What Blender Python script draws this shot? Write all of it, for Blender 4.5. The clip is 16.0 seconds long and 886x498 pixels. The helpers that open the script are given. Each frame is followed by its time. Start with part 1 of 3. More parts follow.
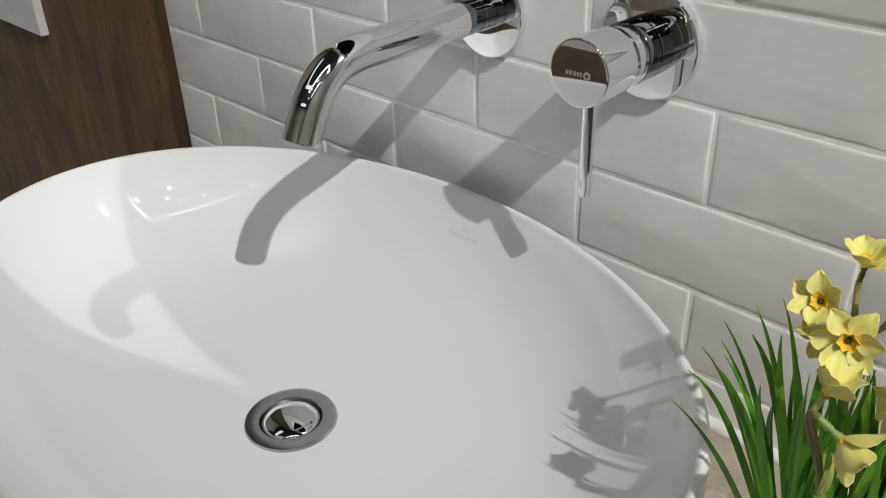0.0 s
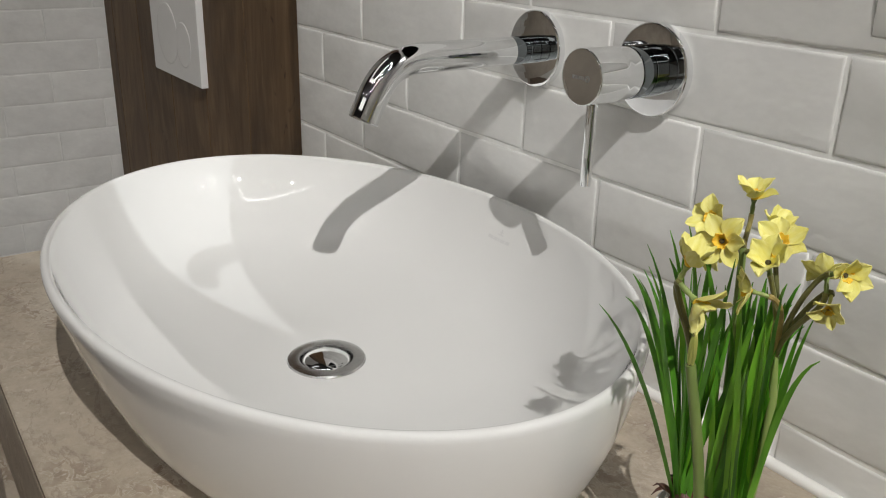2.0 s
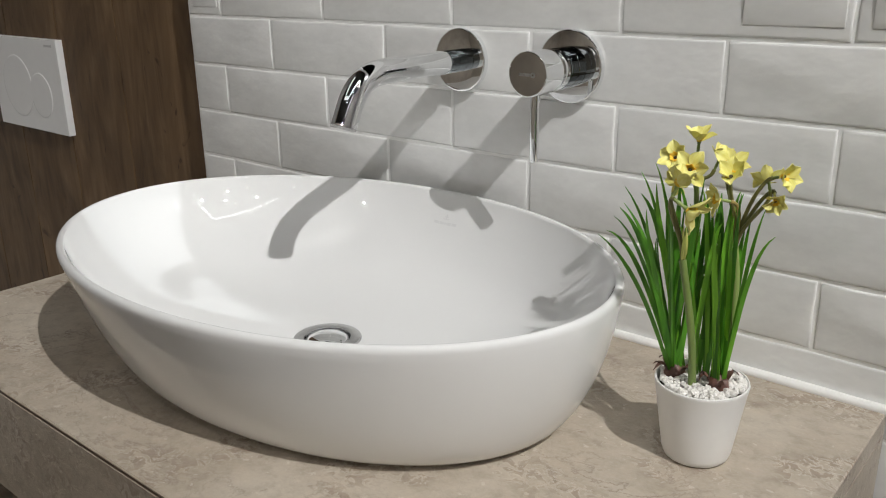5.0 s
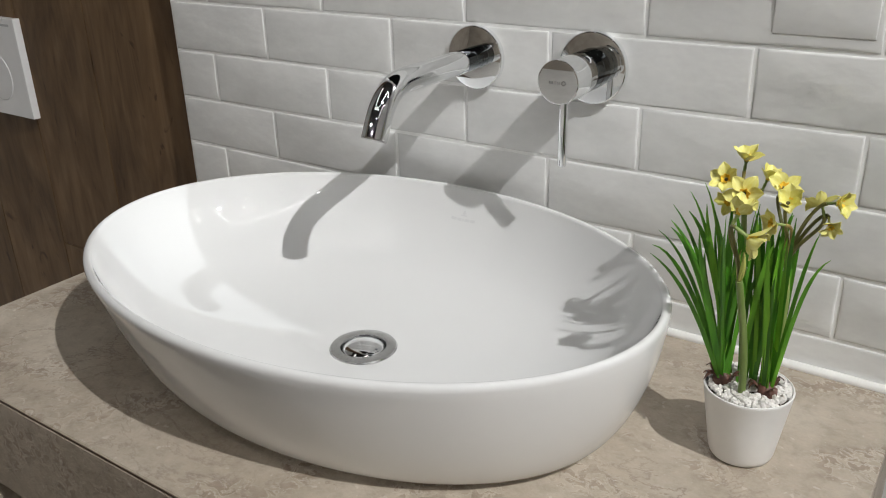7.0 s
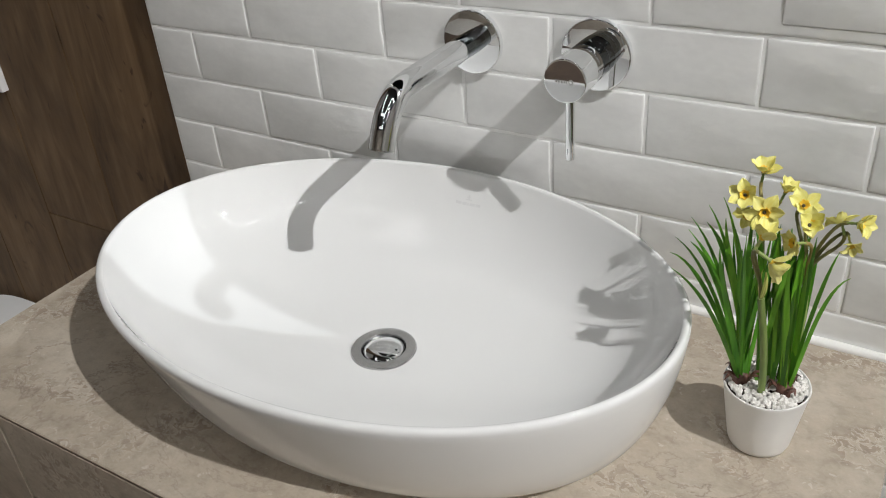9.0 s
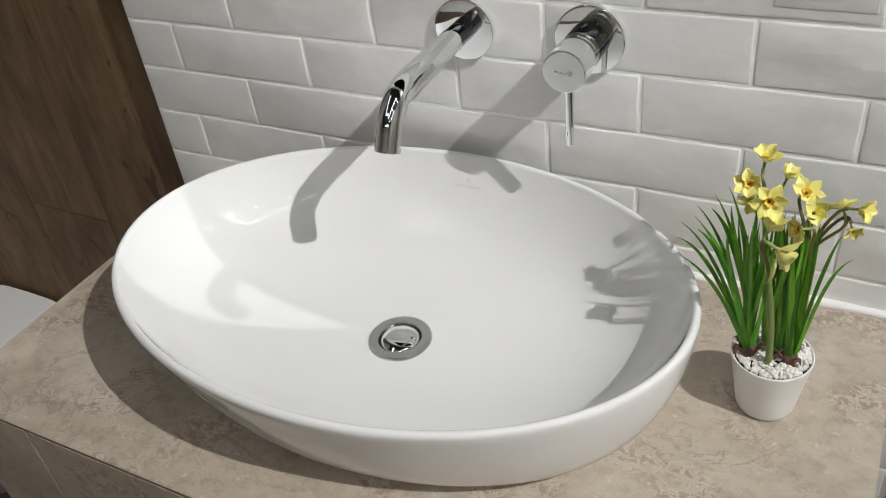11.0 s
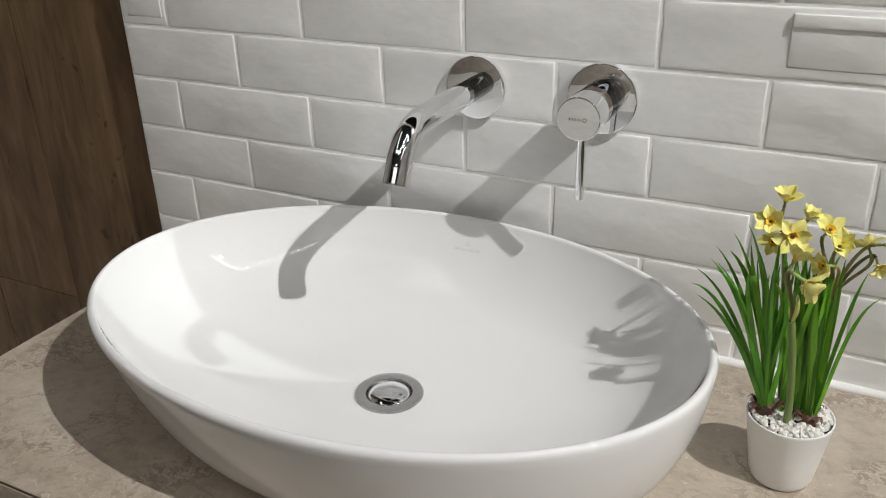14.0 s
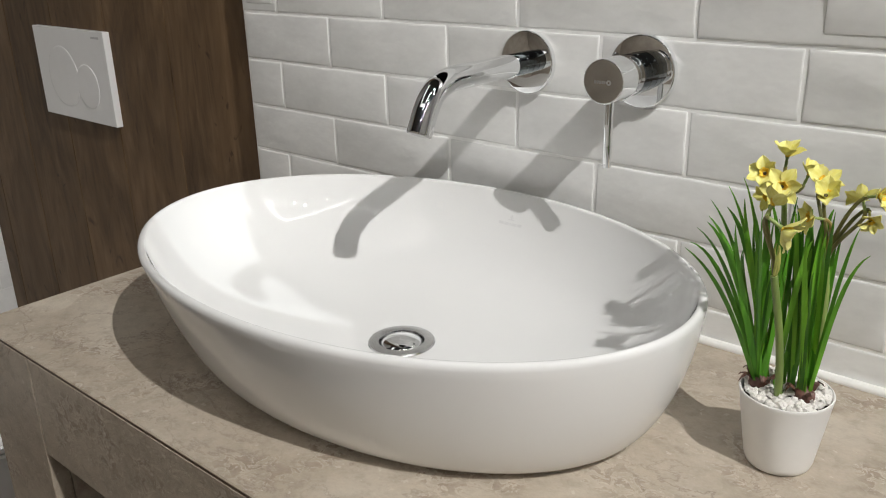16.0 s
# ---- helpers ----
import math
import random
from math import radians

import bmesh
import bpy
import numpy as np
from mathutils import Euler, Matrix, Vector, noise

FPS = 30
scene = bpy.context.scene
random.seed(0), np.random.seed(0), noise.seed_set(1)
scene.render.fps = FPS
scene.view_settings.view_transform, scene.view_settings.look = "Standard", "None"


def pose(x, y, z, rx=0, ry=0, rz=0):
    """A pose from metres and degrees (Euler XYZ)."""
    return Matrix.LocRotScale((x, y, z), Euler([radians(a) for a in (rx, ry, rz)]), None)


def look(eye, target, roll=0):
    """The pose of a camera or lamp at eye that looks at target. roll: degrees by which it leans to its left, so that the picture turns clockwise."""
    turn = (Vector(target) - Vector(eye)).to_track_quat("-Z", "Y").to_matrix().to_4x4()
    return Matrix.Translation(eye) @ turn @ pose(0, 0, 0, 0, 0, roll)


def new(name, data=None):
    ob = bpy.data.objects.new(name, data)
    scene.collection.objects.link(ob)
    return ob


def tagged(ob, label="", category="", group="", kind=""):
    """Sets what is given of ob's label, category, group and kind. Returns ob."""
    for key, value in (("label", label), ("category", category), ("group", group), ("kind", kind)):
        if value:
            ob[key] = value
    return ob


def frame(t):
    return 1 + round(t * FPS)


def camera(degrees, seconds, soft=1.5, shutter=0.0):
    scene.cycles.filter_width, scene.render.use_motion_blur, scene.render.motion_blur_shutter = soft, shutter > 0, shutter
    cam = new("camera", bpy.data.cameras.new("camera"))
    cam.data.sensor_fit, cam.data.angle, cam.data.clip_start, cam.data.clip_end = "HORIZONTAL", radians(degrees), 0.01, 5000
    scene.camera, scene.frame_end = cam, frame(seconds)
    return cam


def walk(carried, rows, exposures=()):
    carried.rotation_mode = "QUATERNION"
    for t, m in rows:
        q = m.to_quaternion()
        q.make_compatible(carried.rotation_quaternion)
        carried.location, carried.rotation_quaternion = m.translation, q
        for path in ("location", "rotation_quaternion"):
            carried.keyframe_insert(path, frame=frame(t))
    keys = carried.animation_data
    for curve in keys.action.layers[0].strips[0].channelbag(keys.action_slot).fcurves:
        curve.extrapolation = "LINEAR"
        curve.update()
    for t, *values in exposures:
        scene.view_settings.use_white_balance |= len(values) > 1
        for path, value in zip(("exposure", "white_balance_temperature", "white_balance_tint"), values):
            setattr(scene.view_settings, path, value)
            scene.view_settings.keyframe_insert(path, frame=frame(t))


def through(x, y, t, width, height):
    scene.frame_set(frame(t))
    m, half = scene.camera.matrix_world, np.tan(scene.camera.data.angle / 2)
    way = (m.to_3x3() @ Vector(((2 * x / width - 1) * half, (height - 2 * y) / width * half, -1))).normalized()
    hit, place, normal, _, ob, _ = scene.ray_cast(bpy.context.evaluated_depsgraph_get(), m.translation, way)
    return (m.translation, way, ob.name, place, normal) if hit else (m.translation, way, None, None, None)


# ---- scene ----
cam = camera(55.3, 16.0, 1.05)
PATH = [
    (0, (0.379, -0.468, 1.225), (-0.847, 0.749, 0.217), -1.8),
    (0.5, (0.424, -0.485, 1.219), (-0.881, 0.738, 0.323), -0.1),
    (1, (0.471, -0.491, 1.202), (-0.924, 0.669, 0.359), 0.5),
    (1.5, (0.51, -0.493, 1.191), (-0.971, 0.607, 0.417), 1.1),
    (2, (0.545, -0.51, 1.167), (-0.976, 0.568, 0.442), 1.5),
    (2.5, (0.561, -0.536, 1.149), (-0.972, 0.551, 0.465), 1.9),
    (3, (0.58, -0.57, 1.14), (-0.954, 0.541, 0.498), 2.0),
    (3.5, (0.582, -0.612, 1.13), (-0.909, 0.582, 0.537), 2.3),
    (4, (0.584, -0.656, 1.141), (-0.817, 0.641, 0.544), 1.2),
    (6.3, (0.463, -0.761, 1.194), (-0.611, 0.77, 0.485), -1.5),
    (6.5, (0.46, -0.76, 1.204), (-0.61, 0.757, 0.46), -1.6),
    (7, (0.454, -0.768, 1.236), (-0.601, 0.731, 0.437), -1.6),
    (7.5, (0.448, -0.777, 1.263), (-0.578, 0.681, 0.355), -2.8),
    (8, (0.435, -0.77, 1.292), (-0.565, 0.67, 0.331), -4.2),
    (8.5, (0.417, -0.759, 1.312), (-0.557, 0.684, 0.327), -4.5),
    (9, (0.396, -0.744, 1.343), (-0.541, 0.676, 0.291), -4.8),
    (9.2, (0.4, -0.745, 1.343), (-0.529, 0.673, 0.282), -4.4),
    (11.3, (0.342, -0.748, 1.417), (-0.449, 0.63, 0.203), -8.3),
    (11.5, (0.333, -0.762, 1.418), (-0.408, 0.636, 0.195), -7.8),
    (12, (0.307, -0.794, 1.413), (-0.368, 0.674, 0.235), -6.5),
    (12.5, (0.292, -0.827, 1.374), (-0.391, 0.712, 0.294), -4.8),
    (13, (0.284, -0.825, 1.348), (-0.413, 0.747, 0.326), -3.4),
    (13.5, (0.292, -0.809, 1.319), (-0.414, 0.795, 0.356), -2.3),
    (14, (0.329, -0.798, 1.294), (-0.495, 0.807, 0.429), -1.6),
    (14.5, (0.389, -0.794, 1.259), (-0.589, 0.759, 0.463), -0.4),
    (15, (0.449, -0.784, 1.239), (-0.637, 0.727, 0.505), -0.3),
    (15.5, (0.484, -0.772, 1.22), (-0.628, 0.723, 0.492), -0.5),
    (16, (0.496, -0.762, 1.197), (-0.73, 0.653, 0.492), -1.4),
]
EXPOSURES = [(0, -0.30, 6500, 9), (1.5, -0.26, 6560, 9), (2.5, -0.22, 6580, 9), (4, -0.12, 6460, 9), (7, -0.08, 6320, 9), (9, -0.05, 6320, 9), (12, -0.06, 6380, 9), (14, -0.05, 6420, 9), (16, 0.03, 6460, 9)]
walk(cam, [(t, look(eye, target, roll)) for t, eye, target, roll in PATH], EXPOSURES)

# ---- world and light ----
world = bpy.data.worlds.new("world")
scene.world = world
world.use_nodes = True
world.node_tree.nodes["Background"].inputs[0].default_value = (0.9, 0.95, 1.0, 1)
world.node_tree.nodes["Background"].inputs[1].default_value = 0.2


def spot_lamp(name, eye, target, watts, cone, radius=0.015, colour=(1.0, 0.975, 0.94), blend=0.5):
    data = bpy.data.lights.new(name, "SPOT")
    data.energy, data.spot_size, data.spot_blend, data.shadow_soft_size, data.color = watts, radians(cone), blend, radius, colour
    ob = new(name, data)
    ob.matrix_world = look(eye, target)
    return ob


# the ceiling spot that casts the main shadows
KEY = (2.08, -0.79, 3.19)
spot_lamp("spot_lamp", KEY, (-0.18, -0.04, 0.98), 335, 43, blend=1.0)
# two added spots, to brighten the hall floor that the chrome reflects
for hall in ((-1.30, -3.80), (0.60, -3.90)):
    spot_lamp("spot_lamp", (*hall, 3.2), (hall[0], hall[1], 0), 105, 95, radius=0.03, blend=0.6)
# added lamp behind the opening, stands in for key light off a mirror
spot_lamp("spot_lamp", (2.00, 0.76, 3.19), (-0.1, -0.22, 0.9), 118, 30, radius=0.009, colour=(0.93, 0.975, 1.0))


# ---- materials ----
def nodes_of(m):
    m.use_nodes = True
    t = m.node_tree
    return t, t.nodes["Principled BSDF"]


def link(t, a, b):
    t.links.new(a, b)


def coords(t, scale=(1, 1, 1), jitter=True):
    tc = t.nodes.new("ShaderNodeTexCoord")
    mp = t.nodes.new("ShaderNodeMapping")
    mp.inputs["Scale"].default_value = scale
    link(t, tc.outputs["Object"], mp.inputs["Vector"])
    if jitter:
        info = t.nodes.new("ShaderNodeObjectInfo")
        mul = t.nodes.new("ShaderNodeMath")
        mul.operation = "MULTIPLY"
        mul.inputs[1].default_value = 37.0
        link(t, info.outputs["Random"], mul.inputs[0])
        link(t, mul.outputs[0], mp.inputs["Location"])
    return mp.outputs["Vector"]


def noise_node(t, vec, scale, detail=4, rough=0.55, distortion=0.0):
    n = t.nodes.new("ShaderNodeTexNoise")
    n.inputs["Scale"].default_value, n.inputs["Detail"].default_value = scale, detail
    n.inputs["Roughness"].default_value, n.inputs["Distortion"].default_value = rough, distortion
    link(t, vec, n.inputs["Vector"])
    return n.outputs["Fac"]


def ramp(t, fac, stops):
    r = t.nodes.new("ShaderNodeValToRGB")
    while len(r.color_ramp.elements) < len(stops):
        r.color_ramp.elements.new(0.5)
    for e, (p, c) in zip(r.color_ramp.elements, stops):
        e.position, e.color = p, (*c, 1)
    link(t, fac, r.inputs["Fac"])
    return r.outputs["Color"]


def mix(t, fac, a, b, how="MIX"):
    n = t.nodes.new("ShaderNodeMixRGB")
    n.blend_type = how
    for sock, v in zip((n.inputs[0], n.inputs[1], n.inputs[2]), (fac, a, b)):
        if isinstance(v, (int, float)):
            sock.default_value = v
        elif isinstance(v, tuple):
            sock.default_value = (*v, 1)
        else:
            link(t, v, sock)
    return n.outputs[0]


def bump(t, p, height, strength, distance):
    b = t.nodes.new("ShaderNodeBump")
    b.inputs["Strength"].default_value, b.inputs["Distance"].default_value = strength, distance
    link(t, height, b.inputs["Height"])
    link(t, b.outputs[0], p.inputs["Normal"])


def simple(name, colour, rough=0.5, metal=0.0, spread=0.06, scale=60, bumps=0.0, coat=0.0, spec=0.5):
    """A plain surface with slight blotches and grain."""
    m = bpy.data.materials.new(name)
    t, p = nodes_of(m)
    vec = coords(t)
    fac = noise_node(t, vec, scale)
    lo = tuple(max(0, c * (1 - spread)) for c in colour)
    hi = tuple(min(1, c * (1 + spread)) for c in colour)
    link(t, ramp(t, fac, [(0.3, lo), (0.7, hi)]), p.inputs["Base Color"])
    p.inputs["Roughness"].default_value, p.inputs["Metallic"].default_value = rough, metal
    p.inputs["Coat Weight"].default_value, p.inputs["Specular IOR Level"].default_value = coat, spec
    if bumps:
        bump(t, p, noise_node(t, vec, scale * 5), 0.4, bumps)
    return m


def tile_material(name, lo, hi, rough=0.10):
    m = bpy.data.materials.new(name)
    t, p = nodes_of(m)
    vec = coords(t, (1, 1, 1.6))
    cloud = noise_node(t, vec, 14, 3, 0.5, 0.4)
    fine = noise_node(t, vec, 90, 3)
    col = ramp(t, cloud, [(0.3, lo), (0.7, hi)])
    info = t.nodes.new("ShaderNodeObjectInfo")
    shade = ramp(t, info.outputs["Random"], [(0.0, (0.95, 0.95, 0.955)), (1.0, (1, 1, 1))])
    col = mix(t, 1.0, col, shade, "MULTIPLY")
    col = mix(t, 0.05, col, ramp(t, fine, [(0.4, (0.5, 0.5, 0.49)), (0.6, (0.85, 0.85, 0.84))]))
    link(t, col, p.inputs["Base Color"])
    p.inputs["Roughness"].default_value = rough
    wav = noise_node(t, vec, 22, 3, 0.45)
    bump(t, p, wav, 0.45, 0.0042)
    return m


def stone_material(name):
    """Travertine-look porcelain: beige ground, soft bands, crusty patches with pale rims."""
    m = bpy.data.materials.new(name)
    t, p = nodes_of(m)
    vec = coords(t, (1, 1.15, 1.15), jitter=False)
    base = ramp(t, noise_node(t, vec, 6, 5, 0.6, 0.3), [(0.28, (0.315, 0.262, 0.200)), (0.5, (0.42, 0.361, 0.288)), (0.72, (0.51, 0.452, 0.374))])
    where = noise_node(t, vec, 11, 4, 0.62, 0.3)
    crust = noise_node(t, vec, 80, 6, 0.60, 0.9)
    patch = ramp(t, where, [(0.505, (0, 0, 0)), (0.61, (1, 1, 1))])
    dark = ramp(t, crust, [(0.51, (0, 0, 0)), (0.545, (1, 1, 1))])
    rim = ramp(t, crust, [(0.455, (0, 0, 0)), (0.485, (1, 1, 1)), (0.500, (1, 1, 1)), (0.512, (0, 0, 0))])
    both = mix(t, 1.0, patch, dark, "MULTIPLY")
    edge = mix(t, 1.0, patch, rim, "MULTIPLY")
    col = mix(t, mix(t, 1.0, both, (0.72, 0.72, 0.72), "MULTIPLY"), base, (0.27, 0.205, 0.150))
    col = mix(t, mix(t, 1.0, edge, (0.45, 0.45, 0.45), "MULTIPLY"), col, (0.64, 0.595, 0.53))
    chips = noise_node(t, vec, 130, 4, 0.6)
    chips = mix(t, 1.0, patch, ramp(t, chips, [(0.60, (0, 0, 0)), (0.66, (0.8, 0.8, 0.8))]), "MULTIPLY")
    col = mix(t, chips, col, (0.27, 0.21, 0.16))
    vein = noise_node(t, vec, 7, 7, 0.62, 0.5)
    vein = ramp(t, vein, [(0.490, (0, 0, 0)), (0.5, (0.85, 0.85, 0.85)), (0.510, (0, 0, 0))])
    col = mix(t, mix(t, 1.0, vein, ramp(t, noise_node(t, vec, 4, 2), [(0.45, (0, 0, 0)), (0.6, (1, 1, 1))]), "MULTIPLY"), col, (0.27, 0.21, 0.165))
    mottle = noise_node(t, vec, 48, 6, 0.66, 0.2)
    col = mix(t, 0.55, col, ramp(t, mottle, [(0.32, (0.66, 0.62, 0.58)), (0.5, (1, 1, 1)), (0.68, (1.16, 1.15, 1.13))]), "MULTIPLY")
    flecks = noise_node(t, vec, 95, 3, 0.55, 0.4)
    col = mix(t, ramp(t, flecks, [(0.66, (0, 0, 0)), (0.70, (0.45, 0.45, 0.45))]), col, (0.66, 0.62, 0.56))
    col = mix(t, 0.04, col, ramp(t, noise_node(t, vec, 300, 3), [(0.3, (0.1, 0.08, 0.06)), (0.7, (0.9, 0.85, 0.8))]))
    link(t, col, p.inputs["Base Color"])
    p.inputs["Roughness"].default_value = 0.42
    bump(t, p, crust, 0.6, 0.0016)
    return m


def wood_material(name):
    m = bpy.data.materials.new(name)
    t, p = nodes_of(m)
    vec = coords(t, (1, 1, 0.09))
    broad = noise_node(t, coords(t, (1, 1, 0.35)), 9, 4, 0.6, 1.2)
    grain = noise_node(t, coords(t, (1, 1, 0.14)), 26, 5, 0.55, 2.2)
    fibre = noise_node(t, vec, 330, 3, 0.6)
    col = ramp(t, grain, [(0.25, (0.100, 0.064, 0.036)), (0.5, (0.147, 0.096, 0.055)), (0.75, (0.190, 0.129, 0.077))])
    col = mix(t, 0.75, col, ramp(t, broad, [(0.32, (0.42, 0.39, 0.36)), (0.62, (1.08, 1.02, 0.92))]), "MULTIPLY")
    col = mix(t, 0.07, col, ramp(t, fibre, [(0.35, (0.3, 0.28, 0.26)), (0.65, (1.2, 1.15, 1.1))]), "MULTIPLY")
    knots = noise_node(t, coords(t, (1, 1, 0.5)), 16, 2, 0.5, 2.5)
    col = mix(t, ramp(t, knots, [(0.66, (0, 0, 0)), (0.74, (0.7, 0.7, 0.7))]), col, (0.035, 0.02, 0.013))
    info = t.nodes.new("ShaderNodeObjectInfo")
    col = mix(t, 1.0, col, ramp(t, info.outputs["Random"], [(0, (0.8, 0.8, 0.8)), (1, (1.15, 1.12, 1.08))]), "MULTIPLY")
    link(t, col, p.inputs["Base Color"])
    p.inputs["Roughness"].default_value, p.inputs["Specular IOR Level"].default_value = 0.55, 0.22
    bump(t, p, grain, 0.3, 0.0008)
    return m


def leaf_material(name, lo, hi, rough=0.45, through=0.25):
    m = bpy.data.materials.new(name)
    t, p = nodes_of(m)
    vec = coords(t, (1, 1, 0.12))
    col = ramp(t, noise_node(t, vec, 120, 4), [(0.3, lo), (0.7, hi)])
    info = t.nodes.new("ShaderNodeObjectInfo")
    col = mix(t, 1.0, col, ramp(t, info.outputs["Random"], [(0, (0.6, 0.65, 0.6)), (0.7, (1.05, 1.05, 1.0)), (1, (1.9, 1.4, 1.2))]), "MULTIPLY")
    link(t, col, p.inputs["Base Color"])
    p.inputs["Roughness"].default_value = rough
    p.inputs["Subsurface Weight"].default_value = through
    p.inputs["Subsurface Radius"].default_value = (0.002, 0.002, 0.001)
    p.inputs["Subsurface Scale"].default_value = 0.5
    return m


def petal_material(name, lo, hi):
    m = bpy.data.materials.new(name)
    t, p = nodes_of(m)
    vec = coords(t, (0.25, 1, 1))
    col = ramp(t, noise_node(t, vec, 420, 4), [(0.3, lo), (0.7, hi)])
    col = mix(t, 0.35, col, ramp(t, noise_node(t, vec, 90, 2), [(0.35, (0.78, 0.80, 0.55)), (0.65, (1, 1, 1))]), "MULTIPLY")
    link(t, col, p.inputs["Base Color"])
    p.inputs["Roughness"].default_value = 0.65
    p.inputs["Subsurface Weight"].default_value = 0.12
    p.inputs["Subsurface Radius"].default_value = (0.002, 0.002, 0.001)
    p.inputs["Subsurface Scale"].default_value = 0.4
    return m


def glow(name, colour, strength):
    m = bpy.data.materials.new(name)
    t, p = nodes_of(m)
    p.inputs["Emission Color"].default_value, p.inputs["Emission Strength"].default_value = (*colour, 1), strength
    p.inputs["Base Color"].default_value = (0.9, 0.9, 0.9, 1)
    return m


TILE = tile_material("glazed_tile", (0.726, 0.726, 0.715), (0.820, 0.820, 0.808))
GROUT = simple("white_grout", (0.90, 0.90, 0.89), 0.8, spread=0.06, scale=80, bumps=0.0004)
SIDEGROUT = simple("grey_grout", (0.76, 0.76, 0.75), 0.7, spread=0.05, scale=80)
SILICONE = simple("white_silicone", (0.82, 0.81, 0.79), 0.35, spread=0.02)
STONE = stone_material("travertine_porcelain")
EDGE_AND_VOID = simple("brown_edge_and_void", (0.10, 0.07, 0.05), 0.5, spread=0.15)
CERAMIC = simple("white_ceramic", (0.77, 0.77, 0.765), 0.012, spread=0.006, scale=12, coat=0.3)
CHROME = simple("polished_chrome", (0.84, 0.85, 0.86), 0.012, 1.0, spread=0.015, scale=90)
# chrome of the collars: the dark surroundings they mirror are put into the colour
COLLARCHROME = simple("chrome_dark_reflection", (0.20, 0.22, 0.23), 0.02, 1.0, spread=0.03, scale=90)
STEEL = simple("brushed_chrome", (0.62, 0.62, 0.62), 0.22, 1.0, spread=0.05, scale=200)
# black for the shade inside the seat gap and the waste
GAPSHADE = simple("black_gap_shade", (0.015, 0.015, 0.015), 0.5, spread=0.2)
WOOD = wood_material("dark_wood_panel")
GAP = simple("dark_gap", (0.02, 0.014, 0.01), 0.8, spread=0.2)
PLASTIC = simple("white_plastic", (0.78, 0.78, 0.78), 0.25, spread=0.01)
POTWHITE = simple("white_pot_plastic", (0.80, 0.79, 0.77), 0.35, spread=0.02, scale=40)
PEBBLE = simple("white_pebble", (0.76, 0.735, 0.70), 0.75, spread=0.12, scale=160, bumps=0.0006)
SOIL = simple("dark_soil", (0.05, 0.035, 0.025), 0.95, spread=0.4, scale=300, bumps=0.002)
BULB = simple("brown_bulb_skin", (0.12, 0.055, 0.04), 0.5, spread=0.5, scale=120, bumps=0.001)
LEAF = leaf_material("green_leaf", (0.050, 0.20, 0.012), (0.15, 0.43, 0.03))
STALK = leaf_material("pale_green_stem", (0.21, 0.29, 0.08), (0.33, 0.41, 0.14))
TWIG = leaf_material("brown_green_stem", (0.17, 0.17, 0.055), (0.28, 0.26, 0.10))
PETAL = petal_material("yellow_petal", (0.78, 0.72, 0.18), (0.87, 0.83, 0.35))
CORONA = petal_material("orange_corona", (0.85, 0.50, 0.03), (0.93, 0.66, 0.07))
STAMEN = simple("dark_stamen", (0.06, 0.05, 0.02), 0.7, spread=0.3)
MARK = simple("grey_print", (0.42, 0.42, 0.43), 0.3, spread=0.02)
ENGRAVED = simple("engraved_chrome", (0.52, 0.52, 0.52), 0.3, 0.9, spread=0.02)
FAINT = simple("pale_grey_print", (0.69, 0.69, 0.69), 0.06, spread=0.02)
GREYWALL = simple("grey_wall_tile", (0.36, 0.36, 0.365), 0.4, spread=0.1, scale=9)
DARKGREY = simple("dark_grey_strip", (0.30, 0.30, 0.305), 0.4, 0.3, spread=0.08)
PAINT = simple("white_wall_paint", (0.70, 0.69, 0.67), 0.8, spread=0.04, scale=5, bumps=0.0005)
TAUPE = simple("taupe_wall_paint", (0.46, 0.41, 0.35), 0.7, spread=0.12, scale=4, bumps=0.0005)
FLOORTILE = simple("cream_floor_tile", (0.70, 0.69, 0.66), 0.35, spread=0.08, scale=8)
FLOORDARK = simple("dark_reflected_floor", (0.11, 0.075, 0.055), 0.4, spread=0.3, scale=14)
FILLGLOW = glow("fill_panel_diffuser", (1.0, 0.985, 0.96), 1.1)
SPOTGLOW = glow("spot_lens", (1.0, 0.97, 0.92), 215.0)
LINE = glow("bright_led_diffuser", (1.0, 0.985, 0.96), 15.0)
DARKCEIL = simple("dark_ceiling_paint", (0.06, 0.06, 0.062), 0.8, spread=0.1, scale=4)
METALWHITE = simple("white_lacquered_metal", (0.7, 0.7, 0.7), 0.4, spread=0.02)


# ---- mesh helpers ----
def part(name, bm, material, parent=None, label="", smooth=True):
    me = bpy.data.meshes.new(name)
    bm.normal_update()
    bm.to_mesh(me)
    bm.free()
    for m in material if isinstance(material, (list, tuple)) else [material]:
        me.materials.append(m)
    if smooth:
        for f in me.polygons:
            f.use_smooth = True
        me.set_sharp_from_angle(angle=radians(38))
    ob = new(name, me)
    if parent:
        ob.parent = parent
    if label:
        tagged(ob, label)
    return ob


def share(name, me, parent, m):
    ob = new(name, me)
    ob.parent = parent
    ob.matrix_basis = m
    return ob


def thing(name, at, label, category, group="", kind=""):
    ob = new(name)
    ob.location = at
    ob.empty_display_size = 0.05
    return tagged(ob, label, category, group, kind)


